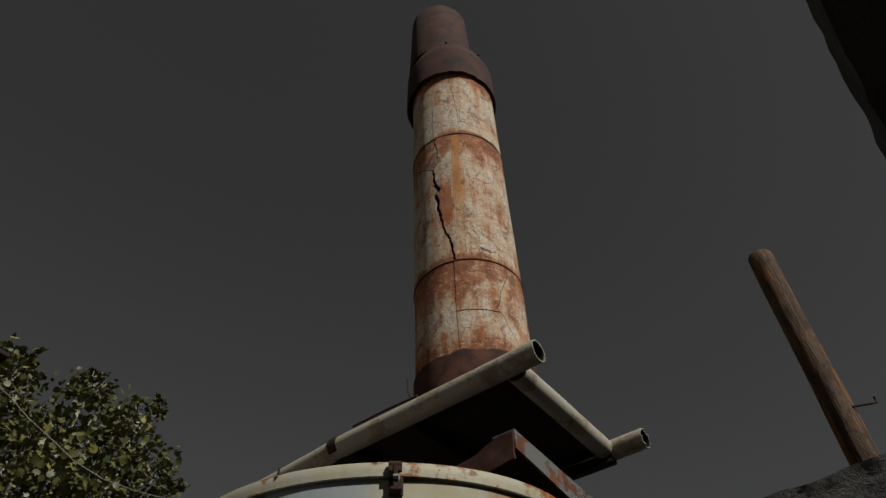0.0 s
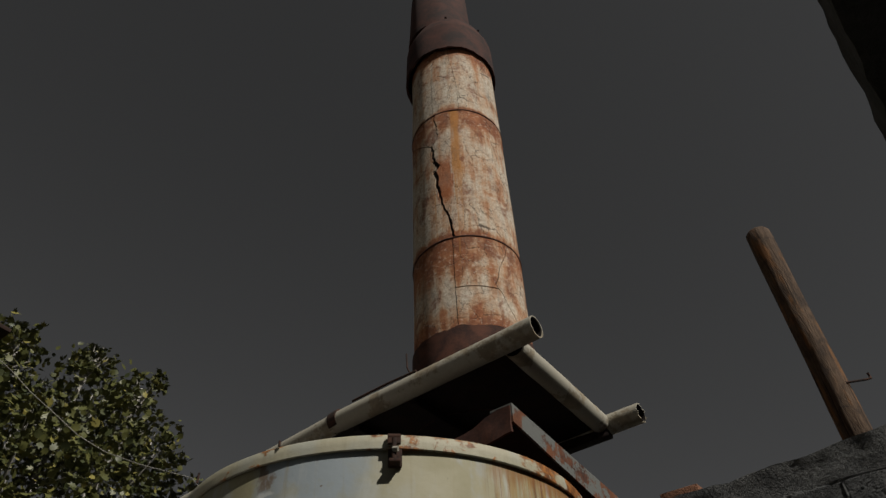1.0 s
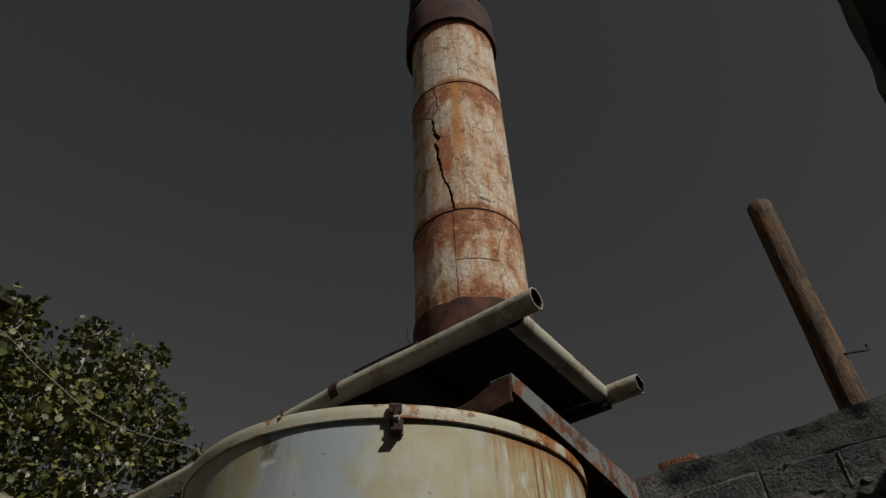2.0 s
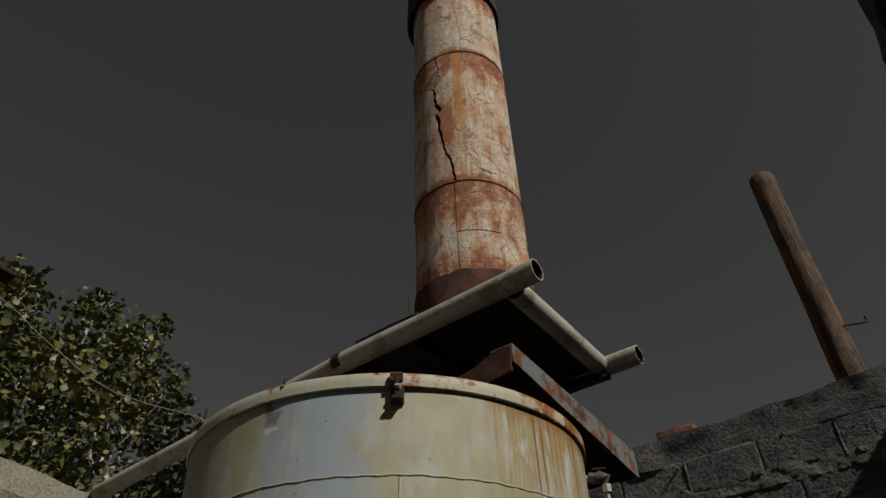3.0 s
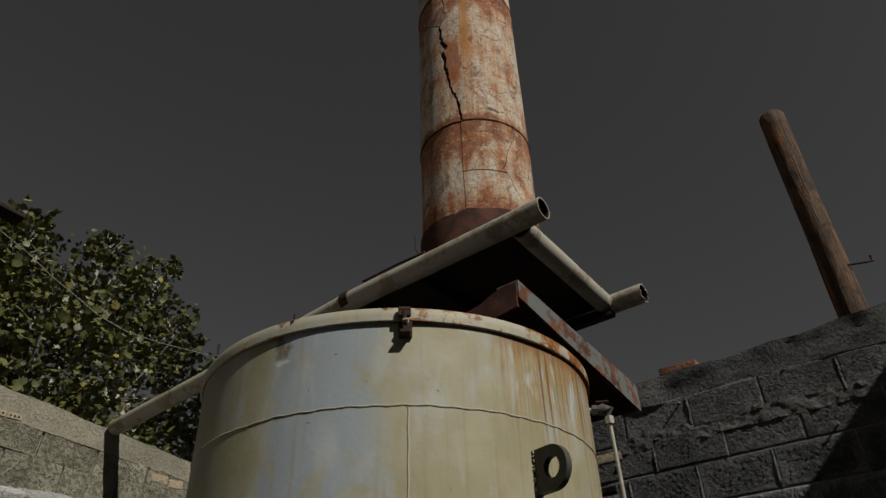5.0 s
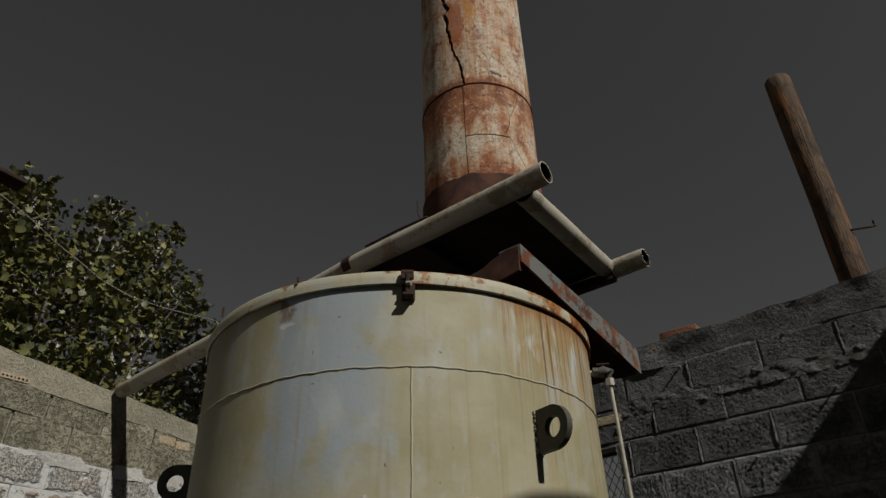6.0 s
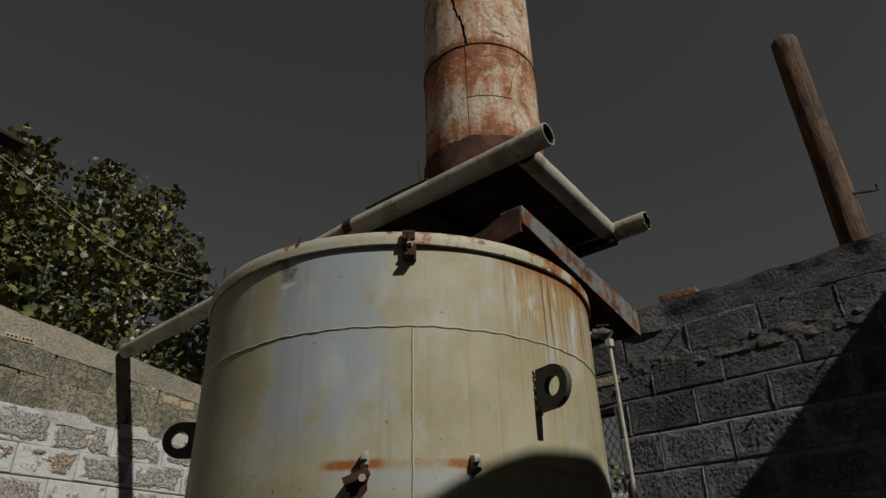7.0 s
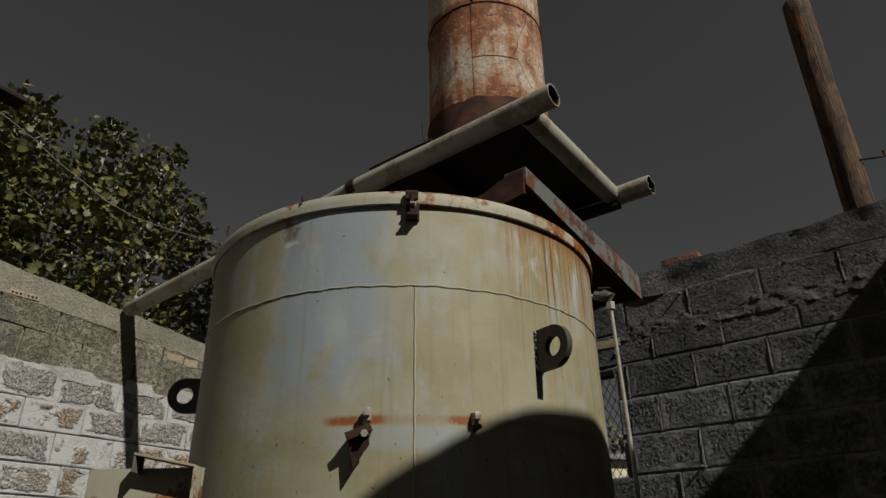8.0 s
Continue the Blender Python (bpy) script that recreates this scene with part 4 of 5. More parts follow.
def make_tank():
    t = thing("boiler_tank", (TX, TY, 0), "tall cylindrical steel tank, worn olive-cream paint and rust streaks", "tank")
    bm = bmesh.new()
    prof = [(TR - 0.02, 0.0), (TR, 0.02)] + [(TR, 0.1 + k * 0.08) for k in range(30)] + [(TR, 2.468)]
    rings = lathe(bm, prof, TX, TY, 160, 0.004, 1.0)
    for v in bm.verts:                                      # a knocked dent below the lid
        d = (v.co - on_tank(-77.6, 0, 2.372)).length
        if d < 0.06:
            k = 0.008 * (1 - d / 0.06)
            v.co += Vector((TX - v.co.x, TY - v.co.y, 0)).normalized() * k
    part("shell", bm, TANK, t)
    # girth weld and upright weld, laid as uneven beads
    bm = bmesh.new()
    n = 420
    tube(bm, [on_tank(360 * k / n, 0.0004 + wave(360 * k / n, 2.176), 2.176 + 0.0012 * math.sin(k * 0.9) + 0.001 * math.sin(k * 0.31)) for k in range(n + 1)],
         [0.0031 + 0.0014 * noise.noise((k * 0.7, 0, 0)) for k in range(n + 1)], 7)
    part("girth_weld", bm, WELD, t, "wavy weld bead round the shell")
    bm = bmesh.new()
    tube(bm, [on_tank(-46.0 + 0.05 * math.sin(k * 0.8), wave(-46.0, 0.05 + 2.12 * k / 160), 0.05 + 2.12 * k / 160) for k in range(161)], [0.0032 + 0.0010 * noise.noise((k * 0.9, 4, 0)) for k in range(161)], 7)
    part("upright_weld", bm, WELD, t, "thin upright weld bead")
    # overhanging lid: rim band, rolled edge, flat top with a low crown
    R = 0.7985
    bm = bmesh.new()
    lathe(bm, [(R - 0.016, 2.462), (R - 0.004, 2.457), (R, 2.461), (R + 0.001, 2.480), (R, 2.502), (R - 0.005, 2.509), (R - 0.03, 2.511), (R - 0.05, 2.500), (R - 0.05, 2.478), (R - 0.016, 2.473)], TX, TY, 160, 0.004, 5.0, True)
    bmesh.ops.recalc_face_normals(bm, faces=bm.faces[:])
    lid = part("lid_rim", bm, RIM, t, "cream lid rim with rust breaking through")
    bm = bmesh.new()
    rings = lathe(bm, [(R - 0.052, 2.482), (R - 0.048, 2.509), (0.45, 2.524), (0.02, 2.53)], TX, TY, 120, 0.004, 7.0)
    bm.faces.new(rings[-1]), bm.faces.new(rings[0][::-1])
    # unseen from below; dark colour keeps bounced light off the pipe's underside
    part("lid_plate", bm, SCALE, lid, "unseen flat lid plate, dark rust colour to cut bounced light")
    # hasp that holds the lid
    hasp = part("hasp", turned(boxed(0.022, 0.036, -0.021, 0.021, 0.018, 0.050, 0.003), -47.0, 0, 2.449), IRON, t, "rusty hasp clamping the lid")
    bm = boxed(0.0, 0.046, -0.016, 0.020, -0.046, -0.036, 0.003)
    box(bm, 0.0, 0.012, -0.018, 0.026, -0.048, 0.012, 0.003)
    part("keeper", turned(bm, -47.0, 0, 2.449), IRON, hasp)
    bm = bmesh.new()
    tube(bm, [(0.032, 0, -0.044), (0.034, 0, 0.035)], 0.008, 10)
    tube(bm, [(0.028, -0.02, 0.043), (0.028, 0.02, 0.043)], 0.010, 10)
    part("bolt", turned(bm, -47.0, 0, 2.449), IRON, hasp)
    bm = bmesh.new()
    tube(bm, [(0.038, -0.004, -0.004), (0.044, 0.012, -0.006)], 0.009, 6)
    part("nut", turned(bm, -47.0, 0, 2.449), GALV, hasp)
    lifting_lug(t, -15.1, 2.003)
    lifting_lug(t, -136.0, 2.012)
    bolt_clip(t, -55.7, 1.775)
    bolt_clip(t, -33.2, 1.767)
    # hanging latch under the first clip: bent plate, arm, tongue
    bm = boxed(0.004, 0.052, -0.050, 0.018, -0.008, 0.005, 0.002)
    box(bm, 0.046, 0.053, -0.054, 0.020, -0.018, 0.005, 0.002)
    latch = part("latch", turned(bm, -55.9, 0, 1.732, 0.35), IRON, t, "rusty hinged latch hanging open")
    bm = bmesh.new()
    for pts in ([(0.028, 0.010, 0.0), (0.040, 0.016, -0.045), (0.036, -0.008, -0.075), (0.028, -0.022, -0.03)], [(0.034, 0.018, -0.012), (0.044, 0.010, -0.052), (0.040, -0.026, -0.108), (0.030, -0.046, -0.030)]):
        a = [bm.verts.new(p) for p in pts]
        b = [bm.verts.new((x - 0.006, y, z)) for x, y, z in pts]
        bm.faces.new(a), bm.faces.new(b[::-1])
        for k in range(4):
            bm.faces.new((a[k], b[k], b[(k + 1) % 4], a[(k + 1) % 4]))
    bmesh.ops.recalc_face_normals(bm, faces=bm.faces[:])
    part("tongue", turned(bm, -55.9, 0, 1.732), CAP, latch, "red-brown bent steel tongue")
    bm = bmesh.new()
    tube(bm, [(0.050, 0.002, -0.016), (0.064, 0.006, -0.018)], 0.011, 6)
    part("nut", turned(bm, -55.9, 0, 1.732), GALV, latch, "bright hexagon nut")
    # stubs along the rim
    for deg, h in ((-103, 0.03), (-74, 0.012)):
        bm = bmesh.new()
        tube(bm, [on_tank(deg, 0.02, 2.505), on_tank(deg, 0.02, 2.512 + h)], 0.004, 6)
        part("pin", bm, IRON, t)
    return t


def valve_and_pipe():
    vx, vy, vz = -1.088, 2.470, 2.388
    g = thing("drain_valve", (vx, vy, 0), "brass-coloured valve with a thin pale downpipe beside the tank", "valve")
    a = Vector((TX, TY, 0))
    d = (Vector((vx, vy, 0)) - a).normalized()
    root = a + d * (TR - 0.01)
    bm = bmesh.new()
    tube(bm, [(root.x, root.y, vz + 0.012), (vx, vy, vz + 0.012)], 0.012, 12)
    part("nipple", bm, GALV, g)
    bm = bmesh.new()
    tube(bm, [(vx - d.x * 0.055, vy - d.y * 0.055, vz + 0.012), (vx - d.x * 0.035, vy - d.y * 0.035, vz + 0.012)], 0.022, 6)
    tube(bm, [(vx - d.x * 0.035, vy - d.y * 0.035, vz + 0.012), (vx - d.x * 0.012, vy - d.y * 0.012, vz + 0.012), (vx + d.x * 0.010, vy + d.y * 0.010, vz + 0.006), (vx + 0.008, vy, vz - 0.025)], [0.019, 0.026, 0.024, 0.017], 14)
    part("body", bm, LUG, g, "dull grey valve body")
    bm = bmesh.new()
    tube(bm, [(vx - 0.012, vy, vz + 0.03), (vx - 0.014, vy + 0.004, vz + 0.048)], 0.008, 10)
    tube(bm, [(vx - 0.035, vy - 0.01, vz + 0.050), (vx + 0.014, vy + 0.008, vz + 0.046)], 0.006, 8)
    part("handle", bm, IRON, g)
    bm = bmesh.new()
    tube(bm, [(vx + 0.008, vy, vz - 0.02), (vx + 0.008, vy, vz - 0.05)], 0.019, 6)
    part("union_nut", bm, GALV, g)
    bm = bmesh.new()
    pts = [(vx + 0.008 + 0.016 * math.sin(k / 20 * 3.0), vy, vz - 0.05 - 2.33 * k / 20 if k else vz - 0.045) for k in range(21)]
    tube(bm, pts, 0.0078, 14)
    part("downpipe", bm, GALV, g, "thin pale grey pipe")


def feed_box(tank):
    g = None
    Mx = Matrix.Translation((-1.84, 1.03, 0)) @ Matrix.Rotation(radians(37), 4, "Z")

    def put(name, *dims, mat=TANK, label=""):
        bm = boxed(*dims, 0.0015)
        bmesh.ops.transform(bm, matrix=Mx, verts=bm.verts[:])
        return part(name, bm, mat, g or tank, label)
    g = put("feed_chute", -0.192, 0.13, 0.0, 0.006, 1.20, 1.640, mat=CREAMY, label="cream steel chute with rusted top edge")
    put("side_web", -0.192, -0.184, 0.006, 0.42, 1.20, 1.60, mat=CREAMY)
    put("side_web", 0.05, 0.058, 0.006, 0.30, 1.20, 1.55, mat=CREAMY)
    put("end_cheek", -0.047, -0.041, -0.060, 0.0, 1.622, 1.674, mat=CHANNEL, label="short rusty cheek")
    put("end_cheek", 0.122, 0.128, -0.060, 0.0, 1.20, 1.638, mat=CREAMY, label="cream cheek with rusted edge")
    bm = boxed(-0.047, 0.128, -0.062, 0.006, -0.003, 0.003, 0.001)
    bmesh.ops.transform(bm, matrix=Mx @ Matrix.Translation((0.04, 0, 1.653)) @ Matrix.Rotation(0.20, 4, "Y") @ Matrix.Translation((-0.04, 0, 0)), verts=bm.verts[:])
    part("hood_plate", bm, CREAMY, g, "sloping cover plate")


# ---- lower channel frame on the lid and pipe frame with the base plate above ----
def frames():
    g = thing("channel_frame", (-1.13, 2.4, 2.52), "rusty steel channel frame lying across the tank lid", "frame")

    def bar(name, a, b, up0, dn0, up1, dn1, w, mat, label=""):
        """A channel from a to b in plan, with its own heights at either end and flanges turned inward by w."""
        a, b = Vector((*a, 0)), Vector((*b, 0))
        inn = Vector((-(b - a).y, (b - a).x, 0)).normalized() * w
        th = 0.008
        prof = [(0, 1, 0), (0, 0, 0), (1, 0, 0), (1, 0, th), (th / abs(w), 0, th), (th / abs(w), 1, -th), (1, 1, -th), (1, 1, 0)]
        bm = bmesh.new()
        n = 10
        cols = []
        for k in range(n + 1):
            f = k / n
            p, up, dn = a.lerp(b, f), up0 + (up1 - up0) * f, dn0 + (dn1 - dn0) * f
            cols.append([bm.verts.new(p + inn * i + Vector((0, 0, (up if j else dn) + dz + 0.003 * noise.noise((f * 5, i, j))))) for i, j, dz in prof])
        for c, d in zip(cols, cols[1:]):
            for i in range(8):
                bm.faces.new((c[i], c[(i + 1) % 8], d[(i + 1) % 8], d[i]))
        bm.faces.new(cols[0]), bm.faces.new(cols[-1][::-1])
        bmesh.ops.recalc_face_normals(bm, faces=bm.faces[:])
        return part(name, bm, mat, g, label)
    bar("channel_bar", (-1.13, 1.95), (-1.13, 2.96), 2.795, 2.715, 2.672, 2.545, 0.10, CHANNEL, "channel with grey paint peeling off rust")
    bm = strip(-2.10, -1.137, 1.944, 1.957, 2.57, 2.672, "x", 0.008, 8.0, 3.0, 0.03,
               lambda q, c: 0.112 * max(0.0, (q.x + 1.78) / 0.64) + c * (0.02 * noise.noise((q.x * 7, 0, 0)) + 0.045 * math.exp(-((q.x + 1.93) / 0.13) ** 2)))
    part("front_bar", bm, SCALE, g, "warped dark red rusted bar")
    bm = bmesh.new()
    bm_pts = [(-1.14, 1.97, 2.705), (-1.14, 2.93, 2.54), (-2.3, 2.93, 2.56), (-2.3, 1.97, 2.70)]
    a = [bm.verts.new(p) for p in bm_pts]
    b = [bm.verts.new((x, y, z + 0.006)) for x, y, z in bm_pts]
    bm.faces.new(a[::-1]), bm.faces.new(b)
    for k in range(4):
        bm.faces.new((a[k], a[(k + 1) % 4], b[(k + 1) % 4], b[k]))
    bmesh.ops.recalc_face_normals(bm, faces=bm.faces[:])
    # the black stands in for shade between channel frame and lid
    part("floor_sheet", bm, SHADED_SHEET, g, "steel sheet, shade under the frame put into its black")
    for x, y in ((-1.35, 2.05), (-1.42, 2.55), (-2.15, 2.1), (-2.15, 2.6)):
        part("foot", boxed(x - 0.03, x + 0.03, y - 0.03, y + 0.03, 2.50, 2.64 + (0.05 if y < 2.2 else -0.01), 0.004), SCALE, g)

    # added duct that carries the plate; its black stands in for shade
    d = thing("added_duct", (-2.05, 3.25, 0), "added duct behind the tank, shade of the gap put into its black", "duct")
    part("casing", boxed(-2.40, -1.72, 2.93, 3.58, 0.0, 3.288, 0.02), SHADED_SHEET, d)
    # base plate, its underside shade put into the black, and pipe frame
    p = thing("base_platform", (-1.98, 2.85, 3.33), "square base plate carrying the chimney, underside shade painted black", "platform")
    part("plate", boxed(-2.66, -1.31, 2.29, 3.345, 3.332, 3.344, 0.003), SHADED_SHEET, p)
    part("rear_lip", boxed(-2.66, -1.315, 3.285, 3.345, 3.272, 3.331, 0.004), SHADED_SHEET, p)
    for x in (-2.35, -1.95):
        part("rib", boxed(x - 0.02, x + 0.02, 2.35, 3.30, 3.29, 3.332, 0.003), SHADED_SHEET, p)

    def pipe(name, pts, label, ragged=0.0):
        q = thing(name, pts[0], label, "pipe", "frame pipes")
        fine = []
        for p0, p1 in zip(pts, pts[1:]):
            fine += [Vector(p0).lerp(Vector(p1), k / 12) for k in range(12)]
        fine.append(Vector(pts[-1]))
        bm = tube(bmesh.new(), fine, 0.0565, 28, 0.051, ragged)
        rough_mesh(bm, 0.0022, 6.0, pts[0][1])
        tub = part("tube", bm, PIPE, q)
        # added liners: shade inside the pipe put into a near-black colour
        part("bore", tube(bmesh.new(), fine[1:], 0.0509, 24, 0.0495), SHADED_SHEET, tub, "near-black liner standing in for shade inside the pipe")
        d0 = (fine[1] - fine[0]) * 0.06
        part("bore", tube(bmesh.new(), [fine[0] + d0, fine[1]], 0.0502, 24, 0.049), SHADED_SHEET, tub, "near-black liner standing in for shade inside the pipe")
        return q
    a = pipe("steel_pipe", [(-1.145, 2.29, 3.360), (-2.36, 2.29, 3.347), (-3.9, 2.285, 3.25), (-4.80, 2.28, 3.20)], "long pale weathered steel pipe running to the wall")
    bm = bmesh.new()
    tube(bm, [(-2.40, 2.29, 3.351), (-2.46, 2.29, 3.347)], 0.062, 24)
    part("collar", bm, IRON, a, "dark clamp collar")
    bm = bmesh.new()
    tube(bm, [(-1.86, 2.27, 3.418), (-2.05, 2.262, 3.418), (-2.30, 2.26, 3.412)], 0.007, 6)
    tube(bm, [(-1.90, 2.28, 3.41), (-1.925, 2.275, 3.47), (-1.93, 2.275, 3.56)], 0.004, 6)
    part("wire", bm, IRON, a, "rusty wire and pin on the pipe")
    pipe("steel_pipe", [(-1.312, 2.345, 3.355), (-1.33, 2.8, 3.355), (-1.350, 3.28, 3.355)], "cream painted pipe joining the frame")
    pipe("steel_pipe", [(-1.118, 3.33, 3.352), (-1.30, 3.33, 3.352), (-2.66, 3.36, 3.345)], "short open pipe end with torn lip", 0.012)


# ---- chimney ----
CX, CY, CR = -1.9868, 3.0105, 0.385
FACE = -56.6        # direction of the lit front, degrees


def wedge(lo, hi, path):
    """Interpolates an angle along (height, angle) pairs."""
    def at(z):
        pts = path
        z += 0.012 * noise.noise((z * 23, hi, 1.0))
        if z <= pts[0][0]:
            return pts[0][1]
        for (z0, a0), (z1, a1) in zip(pts, pts[1:]):
            if z <= z1:
                return a0 + (a1 - a0) * (z - z0) / (z1 - z0) + lo * (noise.noise((z * 31, hi, 0.0)) + 0.6 * noise.noise((z * 83, hi, 4.0)))
        return pts[-1][1]
    return at


def shell_plate(ch, z0, z1, left, right, rows, cols, gap=0.35, bulge=0.0, z_top=None, z_bot=None, jag=0.0, name="shell_plate"):
    """One sheet of the stack between two upright or cracked edges, with thickness."""
    bm = bmesh.new()
    outer, inner = [], []
    for i in range(rows + 1):
        f = i / rows
        ro, ri = [], []
        for j in range(cols + 1):
            g = j / cols
            z = z0 + (z1 - z0) * f
            gl, gr = gap if isinstance(gap, tuple) else (gap, gap)
            gl, gr = (g_(z) if callable(g_) else g_ for g_ in (gl, gr))
            al, ar = left(z) + gl, right(z) - gr
            if jag:
                al += jag * noise.noise((0.0, 3.0, z * 14)) if left is not FIXED else 0
            a = al + (ar - al) * g
            if z_top:
                z = z0 + (z_top(a) - z0) * f
            if z_bot:
                z = z + (z_bot(a) - z0) * (1 - f)
            w = radians(FACE + a)
            r = CR + 0.004 * noise.noise((math.cos(w) * 3, math.sin(w) * 3, z * 2.2)) + bulge
            ro.append(bm.verts.new((CX + r * math.cos(w), CY + r * math.sin(w), z)))
            ri.append(bm.verts.new((CX + (r - 0.014) * math.cos(w), CY + (r - 0.014) * math.sin(w), z)))
        outer.append(ro)
        inner.append(ri)
    for i in range(rows):
        for j in range(cols):
            bm.faces.new((outer[i][j], outer[i][j + 1], outer[i + 1][j + 1], outer[i + 1][j]))
    for i in range(rows):
        for s in (0, cols):
            bm.faces.new((outer[i][s], inner[i][s], inner[i + 1][s], outer[i + 1][s]))
    for j in range(cols):
        for s in (0, rows):
            bm.faces.new((outer[s][j], outer[s][j + 1], inner[s][j + 1], inner[s][j]))
    bmesh.ops.recalc_face_normals(bm, faces=bm.faces[:])
    return part(name, bm, PLATE, ch)


def FIXED(z):
    return 0.0


def chimney():
    c = thing("chimney", (CX, CY, 3.326), "tall round rusting chimney stack with flaking pale coating", "chimney")
    bm = bmesh.new()
    lathe(bm, [(CR - 0.016, 3.33), (CR - 0.016, 7.4)], CX, CY, 72)
    part("liner", bm, SHADED_SHEET, c, "near-black inner liner showing through the cracks")
    # lower course: two plates split by an upright seam, a cracked one at the side
    seam = wedge(0.35, 2.5, [(3.9, -11.5), (4.1, -11.9), (4.3, -12.2), (4.66, -11.9)])
    ycrack = wedge(0.9, 3.5, [(3.9, 56.0), (4.035, 45.8), (4.12, 38.0), (4.2, 33.0), (4.258, 27.2), (4.33, 31.0), (4.42, 33.5), (4.554, 43.8), (4.66, 47.0)])
    back = lambda a: (lambda z: a)
    shell_plate(c, 3.90, 4.662, back(-180), seam, 50, 40, 0.5)
    shell_plate(c, 3.90, 4.220, seam, ycrack, 24, 24, 0.42, 0.001)
    shell_plate(c, 4.229, 4.662, seam, ycrack, 24, 24, 0.42, 0.0015)
    shell_plate(c, 3.90, 4.662, ycrack, back(180), 40, 36, 0.42)
    # middle course: a long ragged crack
    crack = wedge(1.9, 4.5, [(4.678, -8.8), (4.73, -10.5), (4.796, -12.7), (4.86, -14.0), (4.92, -15.2), (4.999, -19.6), (5.05, -20.6), (5.122, -23.6), (5.2, -24.2), (5.28, -26.5), (5.36, -26.0), (5.428, -28.4),
                         (5.455, -25.0), (5.475, -23.6), (5.535, -28.4), (5.60, -30.0), (5.66, -29.6), (5.749, -31.8), (5.78, -27.0), (5.833, -23.5), (5.95, -25.2), (6.05, -26.8), (6.13, -27.6)])
    strip_edge = wedge(0.1, 5.5, [(4.67, -8.4), (5.0, -9.2), (5.5, -8.4), (6.13, -7.1)])
    wide = lambda z: 1.35 + 1.5 * max(0.0, 1 - abs(z - 5.45) / 0.42) + 0.5 * abs(noise.noise((z * 9, 2, 5)))
    rise = lambda a: 5.742 + max(0.0, -31.8 - a) * 0.0057 * (1 if a > -75 else 0) + (0.246 if a <= -75 else 0)
    shell_plate(c, 4.678, 5.742, back(-180), crack, 110, 60, wide, 0.0, rise)
    shell_plate(c, 5.752, 6.132, back(-180), crack, 30, 60, 0.4, 0.0, None, lambda a: rise(a) + 0.012)
    shell_plate(c, 4.678, 6.132, crack, strip_edge, 130, 8, (wide, 0.08), 0.003)
    shell_plate(c, 4.678, 6.132, strip_edge, back(180), 60, 60, 0.06)
    # upper course
    seam2 = wedge(0.25, 6.5, [(6.14, -28.1), (7.2, -27.6)])
    split = wedge(0.8, 7.5, [(6.15, 5.6), (6.4, 5.3), (6.54, 5.0), (6.6, 3.0), (6.75, 1.5), (6.922, -2.1), (7.2, -4.0)])
    shell_plate(c, 6.148, 7.15, back(-180), seam2, 30, 40, 0.4)
    shell_plate(c, 6.148, 7.15, seam2, split, 50, 12, 0.24, 0.001)
    shell_plate(c, 6.148, 7.15, split, back(180), 50, 50, 0.24)
    # ring joints
    for z, r in ((4.670, 0.007), (6.140, 0.006)):
        bm = bmesh.new()
        n = 160
        tube(bm, [(CX + (CR + 0.001) * math.cos(2 * math.pi * k / n), CY + (CR + 0.001) * math.sin(2 * math.pi * k / n), z + 0.003 * noise.noise((k * 0.3, z, 0))) for k in range(n + 1)], [r * (1 + 0.3 * noise.noise((k * 0.5, z, 2))) for k in range(n + 1)], 7)
        part("ring_joint", bm, SCALE, c, "dark rusted ring joint")
    # base collar with uneven top edge
    bm = bmesh.new()
    rings = lathe(bm, [(CR + 0.022, 3.327), (CR + 0.020, 3.36), (CR + 0.012, 3.40), (CR + 0.010, 3.72), (CR + 0.010, 3.915), (CR - 0.004, 3.917)], CX, CY, 120, 0.004, 8.0)
    for ring in rings[-2:]:
        for v in ring:
            a = math.atan2(v.co.y - CY, v.co.x - CX)
            v.co.z += 0.016 * noise.noise((a * 4, 1, 2)) + 0.010 * noise.noise((a * 13, 1, 2))
    part("base_collar", bm, SCALE, c, "dark red-brown rusted collar")
    # head: wide sleeve, sloping shoulder, leaning top tube
    bm = bmesh.new()
    R = 0.428
    sx, sy = CX - 0.012, CY - 0.008
    rings = lathe(bm, [(R - 0.02, 7.09), (R, 7.085), (R, 7.11), (R - 0.002, 7.50), (R - 0.008, 7.55), (0.372, 7.70), (0.366, 7.73), (0.345, 7.725)], sx, sy, 120, 0.006, 2.0)
    for ring in rings[:3]:
        for v in ring:
            a = math.atan2(v.co.y - CY, v.co.x - CX)
            v.co.z += 0.02 * noise.noise((a * 5, 4, 2)) + 0.014 * noise.noise((a * 17, 1, 9))
    part("head_sleeve", bm, CAP, c, "dark brown sleeve with torn lower edge")
    bm = bmesh.new()
    lx, ly = CX - 0.068, CY - 0.050
    lathe(bm, [(0.335, 7.72), (0.335, 7.75), (0.328, 7.90), (0.300, 8.75), (0.290, 8.78), (0.276, 8.78), (0.30, 7.72)], lx, ly, 96, 0.008, 6.0, True)
    bmesh.ops.recalc_face_normals(bm, faces=bm.faces[:])
    part("top_tube", bm, CAP, c, "red-brown open top tube")
    for deg in (-2.0, -70.0, 60.0):
        w = radians(FACE + deg)
        bm = bmesh.new()
        tube(bm, [(CX + 0.32 * math.cos(w), CY + 0.32 * math.sin(w), 7.77), (CX + 0.355 * math.cos(w), CY + 0.355 * math.sin(w), 7.79)], 0.012, 8)
        part("bolt", bm, IRON, c)


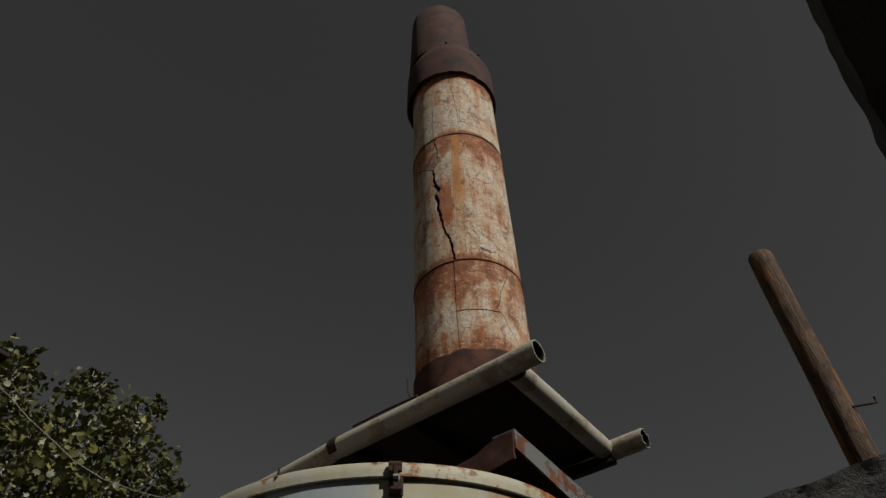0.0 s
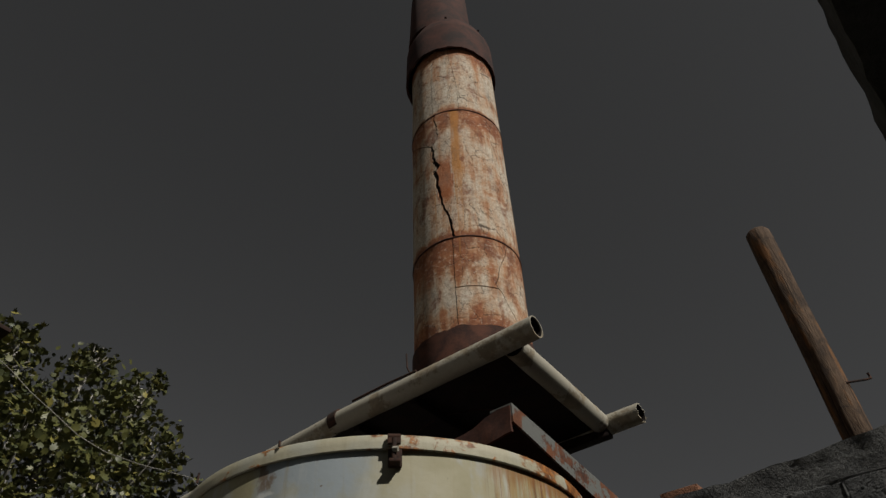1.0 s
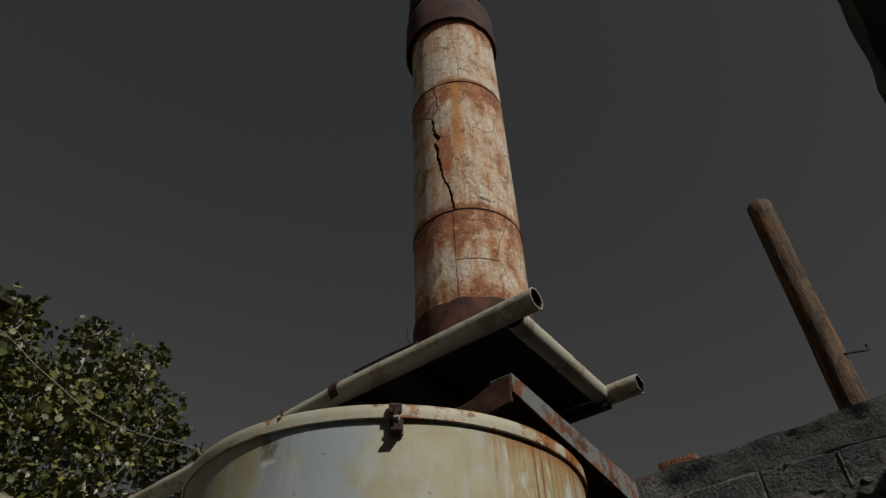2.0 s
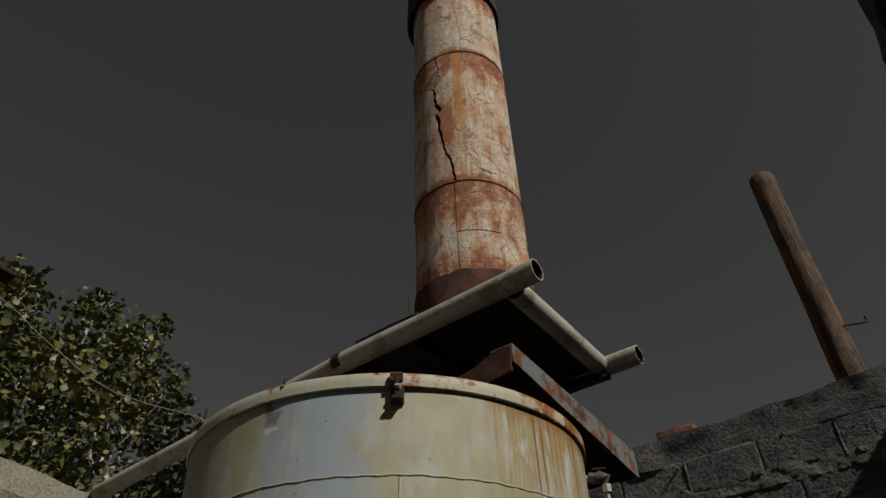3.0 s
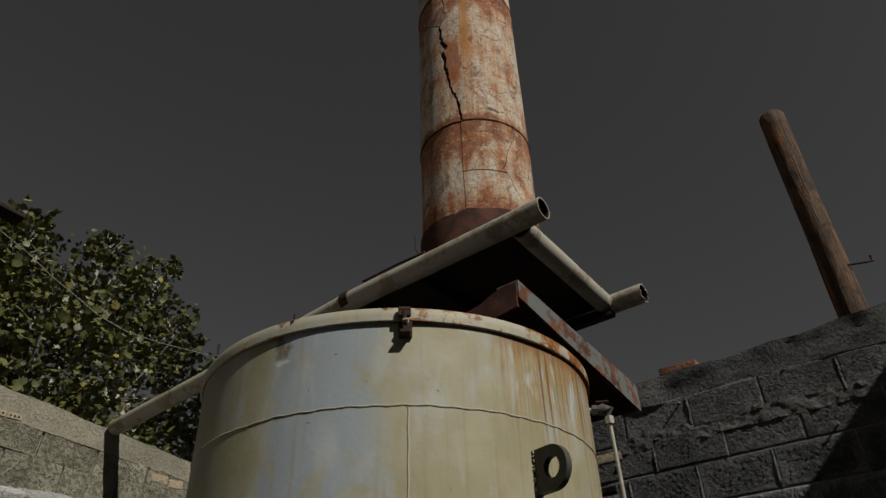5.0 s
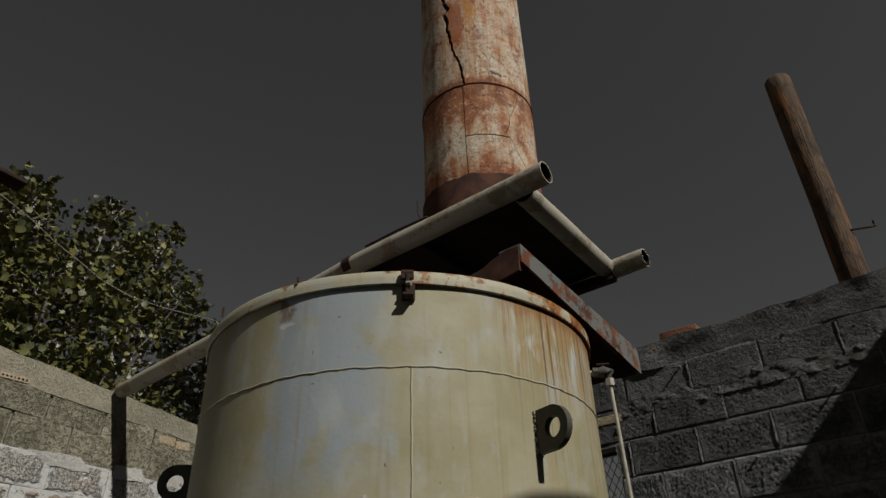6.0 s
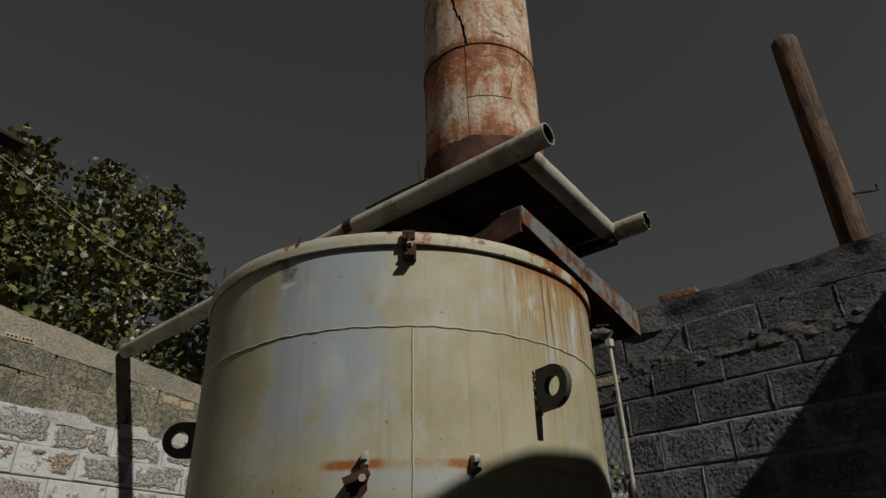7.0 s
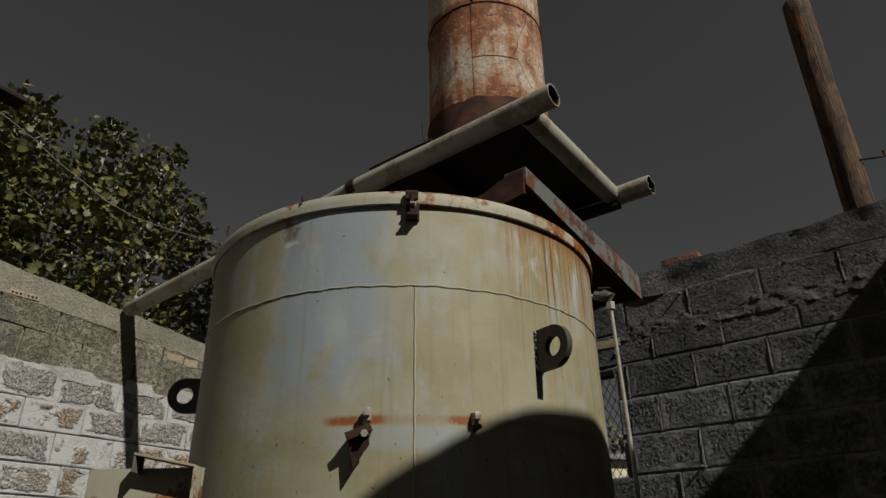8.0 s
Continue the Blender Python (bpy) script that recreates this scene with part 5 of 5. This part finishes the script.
def small_things():
    b = thing("clay_brick", (-1.17, V_NORTH + 0.08, 3.010), "broken red clay brick lying on the wall", "brick", "loose bricks")
    bm = boxed(-1.285, -1.06, V_NORTH + 0.01, V_NORTH + 0.12, 3.010, 3.077, 0.006)
    part("body", rough_mesh(bm, 0.006, 14), CLAY, b)
    b = thing("clay_brick", (-1.45, V_NORTH + 0.08, 2.975), "flat broken roof tile bits on the wall", "tile", "loose bricks")
    bm = boxed(-1.60, -1.32, V_NORTH + 0.0, V_NORTH + 0.10, 2.977, 3.000, 0.004)
    box(bm, -1.40, -1.33, V_NORTH + 0.0, V_NORTH + 0.06, 2.995, 3.020, 0.004)
    part("body", rough_mesh(bm, 0.008, 11), CLAY, b)


dark_wall()
pale_wall()
roof_and_house()
fig_tree()
timber_arm()
pole()
beyond()
window_mesh()
feed_box(make_tank())
valve_and_pipe()
frames()
chimney()
small_things()
